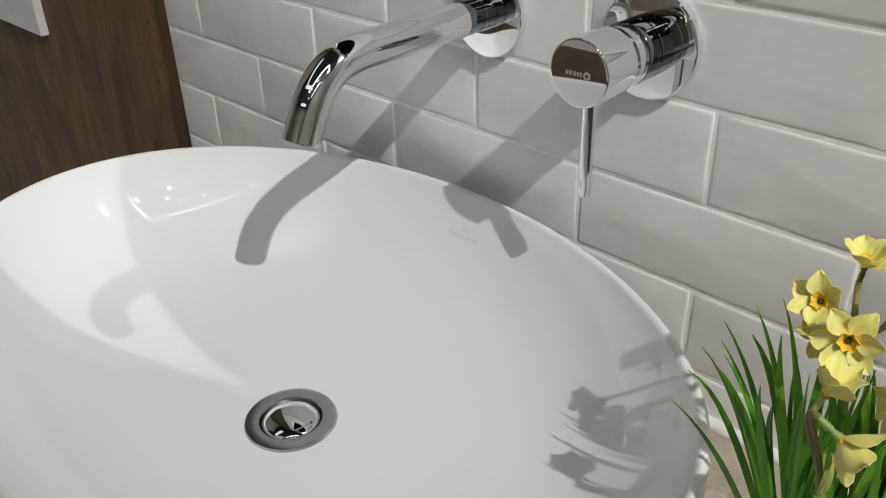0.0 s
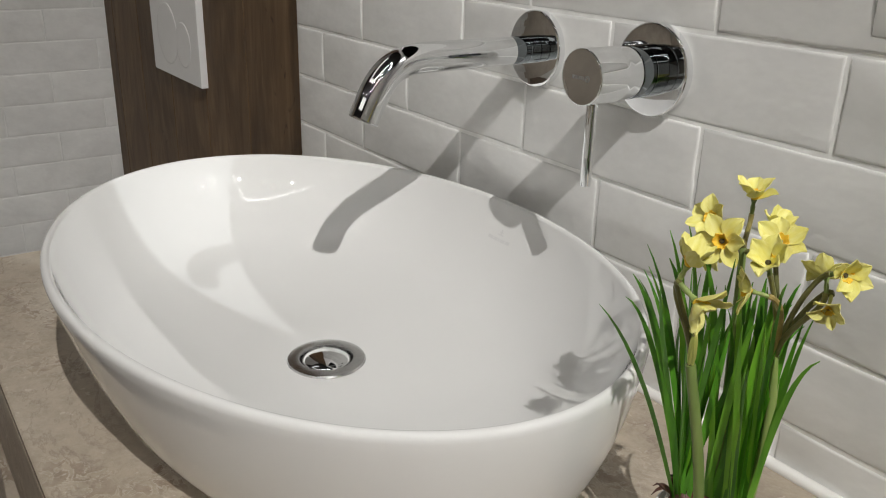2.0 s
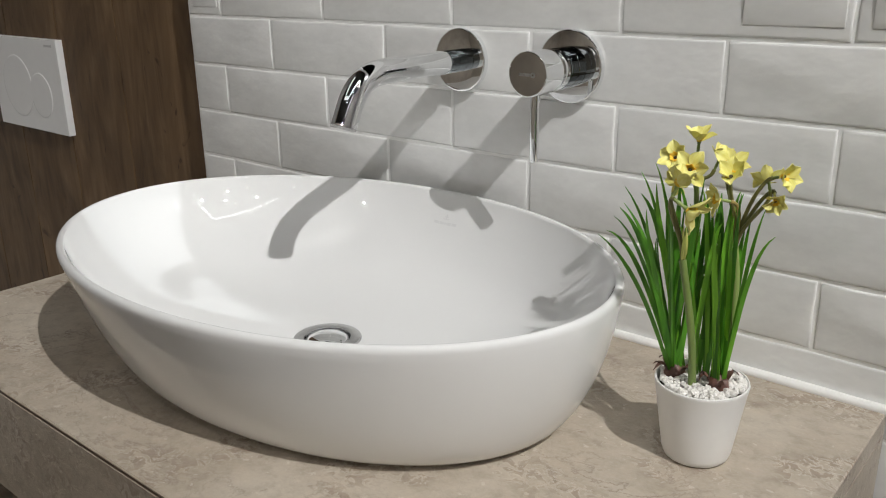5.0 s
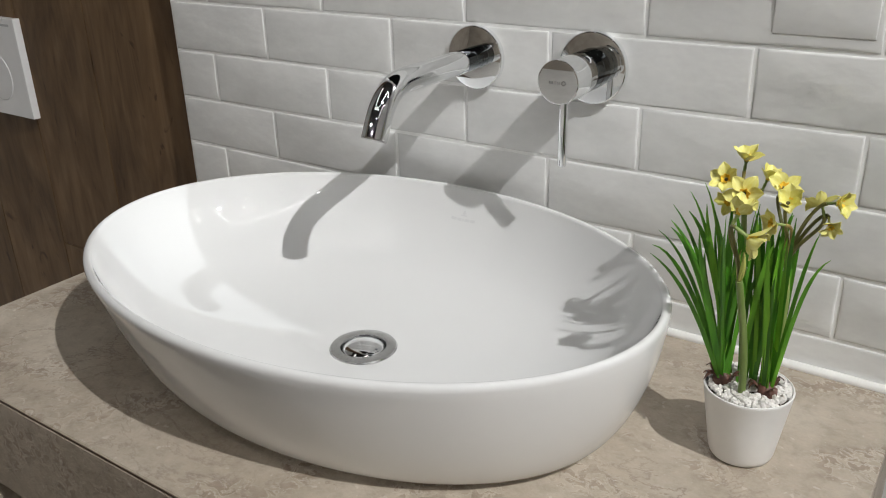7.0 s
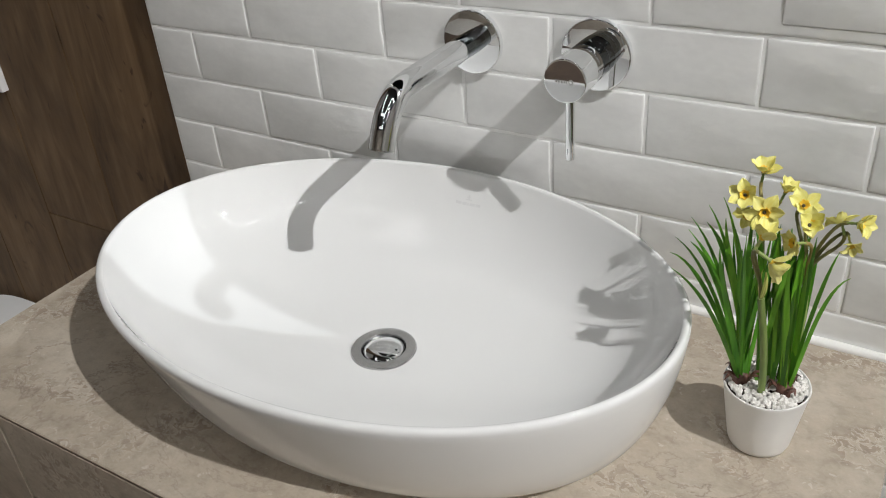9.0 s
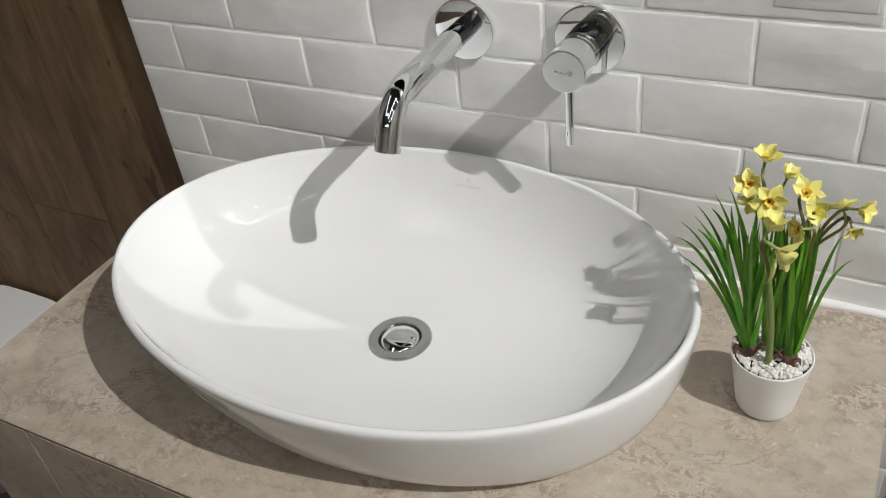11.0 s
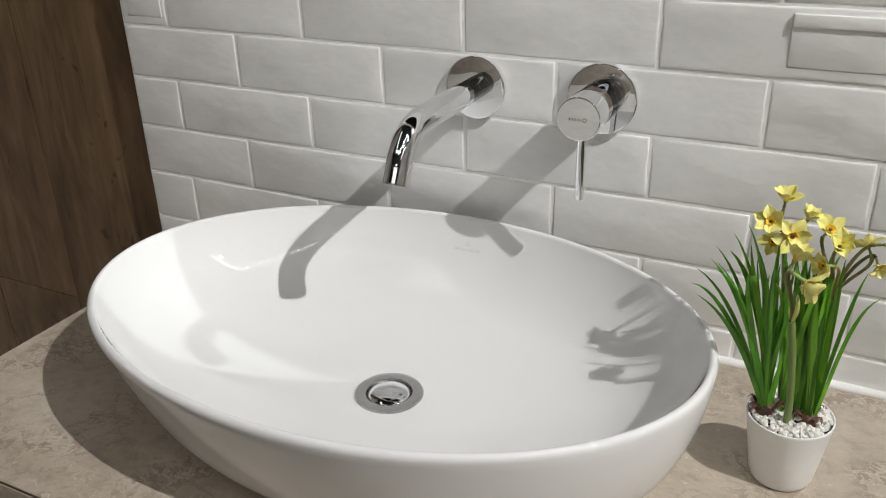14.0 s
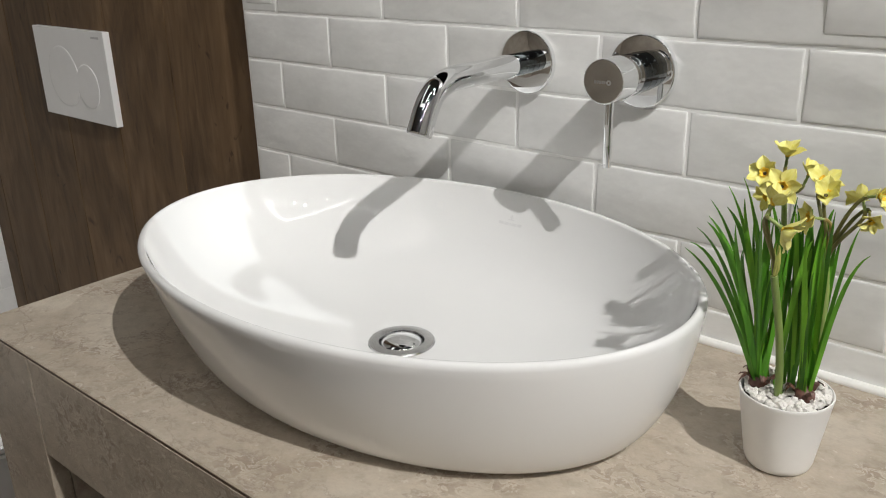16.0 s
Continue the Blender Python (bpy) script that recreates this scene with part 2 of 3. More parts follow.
def box(x0, x1, y0, y1, z0, z1, bevel=0.0, seg=2, bm=None):
    bm = bm or bmesh.new()
    vs = bmesh.ops.create_cube(bm, size=1)["verts"]
    for v in vs:
        v.co = Vector((x0 + (v.co.x + 0.5) * (x1 - x0), y0 + (v.co.y + 0.5) * (y1 - y0), z0 + (v.co.z + 0.5) * (z1 - z0)))
    if bevel:
        es = list({e for v in vs for e in v.link_edges})
        bmesh.ops.bevel(bm, geom=es, offset=bevel, segments=seg, affect="EDGES", profile=0.5)
    return bm


def rings(loops, close_start=True, close_end=True, bm=None):
    """Skin over closed loops of equally many points."""
    bm = bm or bmesh.new()
    vs = [[bm.verts.new(p) for p in loop] for loop in loops]
    n = len(vs[0])
    for a, b in zip(vs, vs[1:]):
        for i in range(n):
            j = (i + 1) % n
            bm.faces.new((a[i], a[j], b[j], b[i]))
    if close_start:
        bm.faces.new(list(reversed(vs[0])))
    if close_end:
        bm.faces.new(vs[-1])
    bmesh.ops.recalc_face_normals(bm, faces=bm.faces)
    return bm


def lathe(profile, n=48, axis="Z", centre=(0, 0, 0), bm=None):
    """Turn (radius, height) pairs round an axis."""
    c = Vector(centre)
    loops = []
    for r, h in profile:
        loop = []
        for i in range(n):
            a = 2 * math.pi * i / n
            p = (r * math.cos(a), r * math.sin(a), h)
            if axis == "Y":
                p = (p[0], -p[2], p[1])
            loop.append(c + Vector(p))
        loops.append(loop)
    return rings(loops, bm=bm)


def turned(steps):
    """A lathe profile of straight cylinders (radius, start, end) with small rounded edges."""
    out = [(0.002, steps[0][1])]
    for r, a, b in steps:
        e = min(0.0004, (b - a) * 0.2)
        out += [(r - e, a), (r, a + e), (r, a + 1.5 * e), (r, b - 1.5 * e), (r, b - e), (r - e, b)]
    return out + [(0.002, steps[-1][2])]


def tube(points, radii, n=16, bm=None):
    """A round tube along points; radii one number or one a point."""
    pts = [Vector(p) for p in points]
    rs = radii if isinstance(radii, (list, tuple)) else [radii] * len(pts)
    loops, side = [], None
    for i, p in enumerate(pts):
        d = (pts[min(i + 1, len(pts) - 1)] - pts[max(i - 1, 0)]).normalized()
        if side is None:
            side = d.orthogonal().normalized()
        side = (side - d * side.dot(d)).normalized()
        up = d.cross(side)
        loops.append([p + (side * math.cos(2 * math.pi * k / n) + up * math.sin(2 * math.pi * k / n)) * rs[i] for k in range(n)])
    return rings(loops, bm=bm)


def bezier(a, b, c, d, n):
    a, b, c, d = map(Vector, (a, b, c, d))
    return [a * (1 - s) ** 3 + b * 3 * s * (1 - s) ** 2 + c * 3 * s * s * (1 - s) + d * s ** 3 for s in [i / (n - 1) for i in range(n)]]


def blade(points, widths, face, thick=0.0007, fold=0.25, bm=None):
    """A thin leaf along points: folded along its middle, closed, with the given half widths."""
    pts = [Vector(p) for p in points]
    loops = []
    for i, p in enumerate(pts):
        d = (pts[min(i + 1, len(pts) - 1)] - pts[max(i - 1, 0)]).normalized()
        side = d.cross(Vector(face))
        side = side.normalized() if side.length > 1e-5 else d.orthogonal().normalized()
        up = side.cross(d)
        w = max(widths[i], 0.0002)
        th = min(thick, w * 0.8)
        loops.append([p + side * w + up * w * fold, p + up * th, p - side * w + up * w * fold, p - up * th])
    return rings(loops, bm=bm)


# ---- structure: walls, floor, ceiling ----
WALL_Y, WOOD_Y, SIDE_X = 0.0011, 0.024, -1.635
COUNTER = 0.797

# floor out of view; dark tone stands for a dark shape the chrome reflects
floor = part("floor", box(-3.4, 3.3, -2.95, 1.6, -0.06, 0.0), FLOORDARK, smooth=False)
tagged(floor, "dark brown floor, toned for the dark reflection in the chrome", "floor", kind="structure")
floor_hall = part("floor_south", box(-3.4, 3.3, -4.8, -2.952, -0.06, 0.0), FLOORTILE, smooth=False)
tagged(floor_hall, "pale cream tiled hall floor", "floor", kind="structure")
ceiling = part("ceiling", box(-3.4, 3.3, -4.7, 1.6, 3.25, 3.33), DARKCEIL, smooth=False)
tagged(ceiling, "plain dark hall ceiling", "ceiling", kind="structure")

# the back wall under, beside and over an added opening, cut where a mirror would hang
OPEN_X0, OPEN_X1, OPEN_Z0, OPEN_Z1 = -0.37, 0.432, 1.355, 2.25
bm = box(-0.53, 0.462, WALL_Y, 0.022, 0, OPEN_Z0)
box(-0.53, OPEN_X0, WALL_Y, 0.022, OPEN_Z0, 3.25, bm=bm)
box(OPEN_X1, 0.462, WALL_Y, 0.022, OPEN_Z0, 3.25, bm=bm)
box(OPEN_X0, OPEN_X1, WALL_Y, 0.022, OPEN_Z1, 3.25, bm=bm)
wall_north = part("wall_north", bm, GROUT, smooth=False)
tagged(wall_north, "wall of pale grey glazed brick tiles with white grout", "wall", kind="structure")
wall_panel = part("wall_panel", box(SIDE_X, -0.53, WOOD_Y + 0.012, 0.12, 0, 3.25), GAP, smooth=False)
tagged(wall_panel, "dark brown wood plank cladding behind the toilet", "wall", kind="structure")
wall_west = part("wall_west", box(SIDE_X - 0.12, SIDE_X - 0.0009, -1.199, 1.6, 0, 3.25), SIDEGROUT, smooth=False)
tagged(wall_west, "side wall of pale grey glazed brick tiles", "wall", kind="structure")
bm = box(-3.32, -3.2, -4.7, -1.301, 0, 3.25)
box(-3.2, SIDE_X - 0.002, -1.301, -1.2, 0, 3.25, bm=bm)
wall_southwest = part("wall_west_south", bm, TAUPE, smooth=False)
tagged(wall_southwest, "plain taupe painted wall", "wall", kind="structure")
wall_east = part("wall_east", box(3.1, 3.2, -4.7, 1.6, 0, 3.25), PAINT, smooth=False)
tagged(wall_east, "plain white painted wall", "wall", kind="structure")
wall_south = part("wall_south", box(-3.32, 3.3, -4.8, -4.701, 0, 3.25), TAUPE, smooth=False)
tagged(wall_south, "plain taupe painted wall", "wall", kind="structure")
# added wall, unseen; closes the space that holds the mirror-light lamp
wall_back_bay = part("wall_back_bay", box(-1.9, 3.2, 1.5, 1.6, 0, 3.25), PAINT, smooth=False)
tagged(wall_back_bay, "plain white wall, added unseen behind the opening", "wall", kind="structure")
bm = box(0.490, 3.1, 0.012, 0.030, 0.535, 3.25, 0.0012)
box(0.490, 3.1, 0.012, 0.030, 0, 0.532, 0.0012, bm=bm)
wall_grey = part("wall_north_grey", bm, GREYWALL, smooth=False)
tagged(wall_grey, "large grey wall slabs beside the tiled wall", "wall", kind="structure")
corner_strip = part("trim", box(0.463, 0.489, -0.004, 0.030, 0, 3.25, 0.002), DARKGREY, smooth=False)
tagged(corner_strip, "dark grey strip ending the tiled wall", "trim", kind="structure")


# ---- vanity counter ----
vanity = thing("vanity_counter", (-0.024, -0.228, 0), "beige travertine-look washstand with open front shelf", "washstand")
V0, V1, VF, VB = -0.472, 0.422, -0.455, -0.002


def v_part(name, bm, material, label=""):
    bmesh.ops.translate(bm, verts=bm.verts, vec=(0.024, 0.228, 0))
    return part(name, bm, material, vanity, label, smooth=False)


v_part("countertop", box(V0, V1, VF + 0.001, VB, COUNTER - 0.022, COUNTER, 0.0012, 1), STONE)
v_part("edge_strip", box(V0 + 0.001, V1 - 0.001, VF + 0.0003, VF + 0.003, COUNTER - 0.0036, COUNTER - 0.0012), EDGE_AND_VOID, "thin dark edge strip")
v_part("front_apron", box(-0.3425, V1 - 0.13, VF, VF + 0.02, 0.677, COUNTER - 0.0038, 0.0008, 1), STONE)
v_part("leg_panel", box(V0, -0.3452, VF, VF + 0.02, 0.0, COUNTER - 0.0038, 0.0008, 1), STONE)
v_part("leg_panel", box(V1 - 0.1285, V1, VF, VF + 0.02, 0.0, COUNTER - 0.0038, 0.0008, 1), STONE)
v_part("side_panel", box(V0, V0 + 0.02, VF + 0.021, VB, 0.0, COUNTER - 0.0225), STONE)
v_part("side_panel", box(V1 - 0.02, V1, VF + 0.021, VB, 0.0, COUNTER - 0.0225), STONE)
v_part("inner_panel", box(-0.363, -0.3435, VF + 0.021, VB, 0.0, COUNTER - 0.0225), STONE)
v_part("inner_panel", box(V1 - 0.127, V1 - 0.107, VF + 0.021, VB, 0.0, COUNTER - 0.0225), STONE)
# shelf and back: the shade of the void is put into their brown
v_part("shelf", box(-0.3430, V1 - 0.1275, VF + 0.021, VB, 0.40, 0.43), EDGE_AND_VOID, "lower shelf, coloured dark for the void under the apron")
v_part("back_panel", box(-0.3430, V1 - 0.1275, VB - 0.02, VB, 0.431, COUNTER - 0.0225), EDGE_AND_VOID, "back panel, coloured dark for the void under the apron")

bead = bezier((V0, -0.0035, COUNTER + 0.001), (-0.2, -0.004, COUNTER + 0.001), (0.2, -0.003, COUNTER + 0.001), (V1 + 0.004, -0.0035, COUNTER + 0.001), 24)
seal = part("sealant_bead", tube(bead, [0.0052 + 0.0009 * noise.noise((i * 0.7, 0, 0)) for i in range(24)], 10), SILICONE)
tagged(seal, "white silicone joint between counter and wall", "sealant", kind="structure")


# ---- vessel basin ----
BX, BY, RIM = -0.034, -0.2205, 0.921
RA, RB = 0.300, 0.2045
IA, IB = RA - 0.0077, RB - 0.0077
FLOOR_Z = 0.8165
basin = thing("vessel_basin", (BX, BY, COUNTER), "glossy white oval ceramic vessel basin on the counter", "washbasin")


def oval(a, b, z, n=144):
    return [Vector((a * math.cos(2 * math.pi * i / n), b * math.sin(2 * math.pi * i / n), z - COUNTER)) for i in range(n)]


def outer_at(h):
    s = h ** 0.58
    return 0.246 + (RA - 0.246) * s, 0.151 + (RB - 0.151) * s


def inner_z(u):
    return FLOOR_Z + 0.1012 * (0.444 * u ** 1.69 + 0.556 * u ** 6.73)


def inner_axes(u):
    """Half length and half width of the level line u: 1 at the rim, 0 at the flat floor."""
    return IA * (1 - 0.70 * (1 - u)), IB * (1 - 0.864 * (1 - u))


loops = [[v + Vector((0.005, 0, 0)) for v in oval(*foot)] for foot in ((0.238, 0.143, COUNTER + 0.0006), (0.2445, 0.1495, COUNTER + 0.0012))]
for i in range(0, 21):
    h = (i / 20) ** 1.4
    a, b = outer_at(h)
    # the foot sits a little off the middle of the rim
    loops.append([v + Vector((0.005 * (1 - h) + 0.018 * h * (1 - h) * max(0.0, v.x / RA), 0, 0)) for v in oval(a, b, COUNTER + 0.003 + h * (RIM - 0.006 - COUNTER - 0.003))])
for k in range(1, 9):
    ang = 0.85 * math.pi * k / 8
    d = 0.0040 * (1 - math.cos(ang))
    loops.append(oval(RA - d, RB - d, RIM - 0.006 + 0.006 * math.sin(ang) ** 0.75))
for i in range(0, 37):
    u = 1 - i / 36 * 0.99
    loops.append(oval(*inner_axes(u), inner_z(u)))
# the last loops turn from the oval into the round seat of the waste
last = [Vector((0.026 * math.cos(2 * math.pi * i / 144), 0.026 * math.sin(2 * math.pi * i / 144), FLOOR_Z - 0.0015 - COUNTER)) for i in range(144)]
loops.append(last)
loops.append([Vector((v.x * 0.9, v.y * 0.9, v.z - 0.014)) for v in last])
part("bowl", rings(loops), CERAMIC, basin)

# maker's mark, as plain strokes printed on the inner back wall
def on_bowl(x, y):
    low, high = 0.0, 1.0
    for _ in range(24):
        u = 0.5 * (low + high)
        a, b = inner_axes(u)
        low, high = (u, high) if math.hypot(x / a, y / b) > 1 else (low, u)
    return Vector((x, y, inner_z(u) - COUNTER + 0.0004))


def mark_bar(x0, x1, y0, y1):
    bm = bmesh.new()
    n = 6
    low = [bm.verts.new(on_bowl(x0 + (x1 - x0) * i / n, y0)) for i in range(n + 1)]
    top = [bm.verts.new(on_bowl(x0 + (x1 - x0) * i / n, y1)) for i in range(n + 1)]
    for i in range(n):
        bm.faces.new((low[i], low[i + 1], top[i + 1], top[i]))
    return bm


MX, MY = 0.002, 0.1835
bm = bmesh.new()
for x0, x1, y0, y1 in [(-0.0155, -0.0085, -0.001, 0.0005), (-0.0075, -0.002, -0.001, 0.0005), (-0.001, 0.001, -0.001, 0.0005), (0.002, 0.0085, -0.001, 0.0005), (0.0095, 0.0155, -0.001, 0.0005),
                       (-0.004, 0.004, 0.0018, 0.0024), (-0.001, 0.001, 0.0024, 0.0045), (-0.0025, 0.0025, 0.003, 0.0035)]:
    b2 = mark_bar(MX + x0, MX + x1, MY + y0, MY + y1)
    tmp = bpy.data.meshes.new("tmp")
    b2.to_mesh(tmp)
    b2.free()
    bm.from_mesh(tmp)
    bpy.data.meshes.remove(tmp)
part("maker_mark", bm, FAINT, basin, "faint grey printed mark")

# chrome waste
drain = thing("basin_waste", (-0.030, -0.2210, FLOOR_Z), "round chrome pop-up waste in the basin floor", "drain")
part("flange", lathe([(0.0222, -0.010), (0.0222, 0.0004), (0.0228, 0.0018), (0.029, 0.0022), (0.0325, 0.0016), (0.0335, 0.0), (0.0325, -0.001), (0.026, -0.002), (0.0245, -0.010)], 64), STEEL, drain)
# black disc: shade of the recess under the plug, put in as colour
part("seal", lathe([(0.0005, -0.0055), (0.0222, -0.0055), (0.0222, -0.0080), (0.0005, -0.0080)], 48), GAPSHADE, drain, "black disc for the shade in the recess under the plug")
part("plug", lathe([(0.0004, 0.0046), (0.007, 0.0044), (0.013, 0.0036), (0.0175, 0.0022), (0.0203, 0.0004), (0.0210, -0.0012), (0.0206, -0.0030), (0.017, -0.005), (0.0004, -0.005)], 64), CHROME, drain, "domed polished chrome plug")


# ---- wall-mounted spout ----
SX, SZ = -0.0345, 1.0625
spout = thing("basin_spout", (SX, 0, SZ), "polished chrome wall-mounted curved basin spout", "tap")
part("rosette", lathe([(0.012, -0.002), (0.0325, -0.002), (0.0335, 0.0), (0.0335, 0.0055), (0.0335, 0.0058), (0.0332, 0.0064), (0.0327, 0.0068), (0.0321, 0.0069), (0.0315, 0.0070), (0.012, 0.0070)], 96, "Y"), CHROME, spout)
part("collar", lathe(turned([(0.0120, 0.0071, 0.0180), (0.0113, 0.0180, 0.0188), (0.0120, 0.0188, 0.0347)]), 64, "Y"), COLLARCHROME, spout, "chrome collar with a groove, dark reflections put into its colour")
BEND, ARC, TAIL = radians(64), 0.0705, 0.012
path = [(0, -0.0346, 0), (0, -0.07, 0), (0, -0.10, 0)]
y, z, steps = -0.1194, 0.0, 30
path.append((0, y, z))
for k in range(steps):
    u = (k + 0.5) / steps
    a = BEND * u * u * (3 - 2 * u)
    y, z = y - math.cos(a) * ARC / steps, z - math.sin(a) * ARC / steps
    path.append((0, y, z))
ex, ez = math.cos(BEND), math.sin(BEND)
y0, z0 = path[-1][1], path[-1][2]
for d in (TAIL / 2, TAIL):
    path.append((0, y0 - ex * d, z0 - ez * d))
tip = Vector(path[-1])
way = Vector((0, -ex, -ez))
body = tube(path, 0.0125, 40)
part("pipe", body, CHROME, spout)
bm = tube([tip - way * 0.0005, tip + way * 0.0012, tip + way * 0.0014, tip - way * 0.004], [0.0125, 0.0121, 0.0105, 0.0100], 40)
part("aerator", bm, STEEL, spout, "grey aerator ring")


# ---- wall-mounted lever mixer ----
GX, GZ = 0.1015, 1.0640
mixer = thing("lever_mixer", (GX, 0, GZ), "polished chrome wall-mounted single-lever mixer with pin handle", "tap")
part("rosette", lathe([(0.012, -0.002), (0.0345, -0.002), (0.0355, 0.0), (0.0355, 0.0055), (0.0355, 0.0058), (0.0352, 0.0064), (0.0347, 0.0068), (0.0341, 0.0069), (0.0335, 0.0070), (0.012, 0.0070)], 96, "Y"), CHROME, mixer)
part("collar", lathe(turned([(0.0198, 0.0071, 0.0190), (0.0186, 0.0190, 0.0200), (0.0198, 0.0200, 0.0330)]), 72, "Y"), COLLARCHROME, mixer, "chrome collar with a groove, dark reflections put into its colour")
part("handle", lathe([(0.0150, 0.0331), (0.0186, 0.0331), (0.0192, 0.0333), (0.0195, 0.0337), (0.0196, 0.0343), (0.0197, 0.0420), (0.0199, 0.0445), (0.0204, 0.0468), (0.0207, 0.0490), (0.0208, 0.0510), (0.0208, 0.0520), (0.0208, 0.0765), (0.0208, 0.0770), (0.02065, 0.0776), (0.0203, 0.0779), (0.0198, 0.0780), (0.0193, 0.0780), (0.0004, 0.0780)], 96, "Y"), CHROME, mixer)
part("lever_pin", tube([(0, -0.0645, -0.0195), (0, -0.0645, -0.04), (0, -0.0645, -0.06), (0, -0.0645, -0.0822), (0, -0.0645, -0.0832)], [0.0044, 0.0044, 0.0044, 0.0044, 0.0038], 24), CHROME, mixer)
bm = bmesh.new()
for x0, x1 in [(-0.009, -0.0072), (-0.0062, -0.0046), (-0.0036, -0.0018), (-0.0008, 0.0006), (0.0014, 0.0024)]:
    box(x0, x1, -0.0783, -0.0779, -0.0016, 0.0010, bm=bm)
lathe([(0.0012, 0.0779), (0.0012, 0.0783), (0.0024, 0.0783), (0.0024, 0.0779)], 20, "Y", (0.006, 0, -0.0003), bm=bm)
part("maker_mark", bm, ENGRAVED, mixer, "small grey engraved mark")


# ---- flush plate ----
PX0, PX1, PZ0, PZ1 = -1.224, -0.957, 0.8715, 1.0425
plate = thing("flush_plate", (0.5 * (PX0 + PX1), 0.0105, 0.5 * (PZ0 + PZ1)), "white dual flush plate with two round buttons", "flush plate")
hw, hh = 0.5 * (PX1 - PX0), 0.5 * (PZ1 - PZ0)
part("plate", box(-hw, hw, 0, 0.0133, -hh, hh, 0.0015, 3), PLASTIC, plate, smooth=False)


def disc_button(cx, cz, rx, rz, cut=None):
    bm = bmesh.new()
    loops = []
    for s, y in [(1.0, 0.0002), (1.0, -0.0004), (0.985, -0.0009), (0.94, -0.0010), (0.5, -0.0009), (0.01, -0.0009)]:
        loops.append([Vector((cx + rx * s * math.cos(2 * math.pi * i / 48), y, cz + rz * s * math.sin(2 * math.pi * i / 48))) for i in range(48)])
    return rings(loops, bm=bm)


part("button", disc_button(-0.036, -0.006, 0.058, 0.058), PLASTIC, plate)
part("button", disc_button(0.052, -0.018, 0.040, 0.0415), PLASTIC, plate)
part("maker_mark", box(0.090, 0.118, -0.0004, 0.0002, 0.072, 0.076), MARK, plate, "small grey mark", smooth=False)


# ---- wall-hung toilet ----
toilet = thing("toilet", (-1.115, WOOD_Y, 0.1), "white ceramic wall-hung toilet with closed lid", "toilet")


def seat_loop(w, y_back, y_front, z, n=48):
    """D-shaped outline: straight back, round front."""
    out = []
    for i in range(n):
        a = 2 * math.pi * i / n
        c, s = math.cos(a), math.sin(a)
        y = y_front + (y_back - y_front) * (0.5 + 0.5 * math.copysign(abs(s) ** (0.45 if s > 0 else 0.9), s))
        out.append(Vector((w * math.copysign(abs(c) ** (0.55 if s > 0 else 0.9), c), y, z)))
    return out


part("pan", rings([seat_loop(0.10, 0, -0.30, -0.02), seat_loop(0.14, 0, -0.42, 0.06), seat_loop(0.165, 0, -0.50, 0.16), seat_loop(0.175, 0, -0.53, 0.235), seat_loop(0.172, 0, -0.528, 0.240)]), CERAMIC, toilet)
# black slab where only shade lies between pan and seat
part("hinge_gap", rings([seat_loop(0.160, -0.02, -0.51, 0.2402), seat_loop(0.160, -0.02, -0.51, 0.2455)]), GAPSHADE, toilet, "black slab for the shade between pan and seat")
part("seat", rings([seat_loop(0.178, -0.01, -0.535, 0.2457), seat_loop(0.181, -0.008, -0.538, 0.250), seat_loop(0.181, -0.008, -0.538, 0.258), seat_loop(0.177, -0.010, -0.534, 0.261)]), PLASTIC, toilet)
part("lid", rings([seat_loop(0.179, -0.005, -0.536, 0.2625), seat_loop(0.182, -0.003, -0.539, 0.266), seat_loop(0.182, -0.003, -0.539, 0.276), seat_loop(0.175, -0.008, -0.530, 0.2835), seat_loop(0.05, -0.12, -0.40, 0.2855)]), PLASTIC, toilet)


# ---- ceiling lights ----
def led_line(x, y, length, turn, lamp, half=0.020):
    ob = thing("ceiling_light", (x, y, 3.25), "white ceiling light, slim line or added wide fill panel, switched on", "ceiling light", "linear ceiling lights")
    part("housing", box(-length / 2, length / 2, -half - 0.008, half + 0.008, -0.03, 0, 0.003), METALWHITE, ob, smooth=False)
    part("diffuser", box(-length / 2 + 0.01, length / 2 - 0.01, -half, half, -0.034, -0.0305, 0.001), lamp, ob, smooth=False)
    ob.rotation_euler = (0, 0, radians(turn))
    return ob


led_line(0.845, -1.77, 2.37, 81.5, LINE)
led_line(1.815, -0.61, 1.55, 0, LINE)


# wide panels added for soft fill; only the slim lines above are inferred
for x, y, length, turn in ((-0.95, -1.35, 1.7, 90), (2.4, -2.4, 1.6, 90), (-0.35, -2.45, 1.7, 0), (0.4, -4.25, 2.4, 0)):
    led_line(x, y, length, turn, FILLGLOW, 0.16)


def downlight(x, y):
    ob = thing("downlight", (x, y, 3.25), "small round recessed ceiling spot, switched on", "ceiling light", "ceiling spots")
    part("ring", lathe([(0.034, -0.001), (0.035, -0.008), (0.052, -0.006), (0.054, 0.0)], 32), METALWHITE, ob)
    part("lens", lathe([(0.0005, -0.004), (0.0338, -0.004), (0.0338, -0.0005), (0.0005, -0.0005)], 24), SPOTGLOW, ob)


# the last two are added as fixtures for the hall floor spots
for x, y in ((1.69, -1.55), (1.39, -1.71), (1.19, -2.46), (2.05, -1.98), (2.79, -1.52), (1.86, -2.89), (1.56, -3.41), (-1.30, -3.80), (0.60, -3.90)):
    downlight(x, y)


# ---- potted daffodils ----
PXC, PYC = 0.3215, -0.161
POT_Z = 0.861 - COUNTER
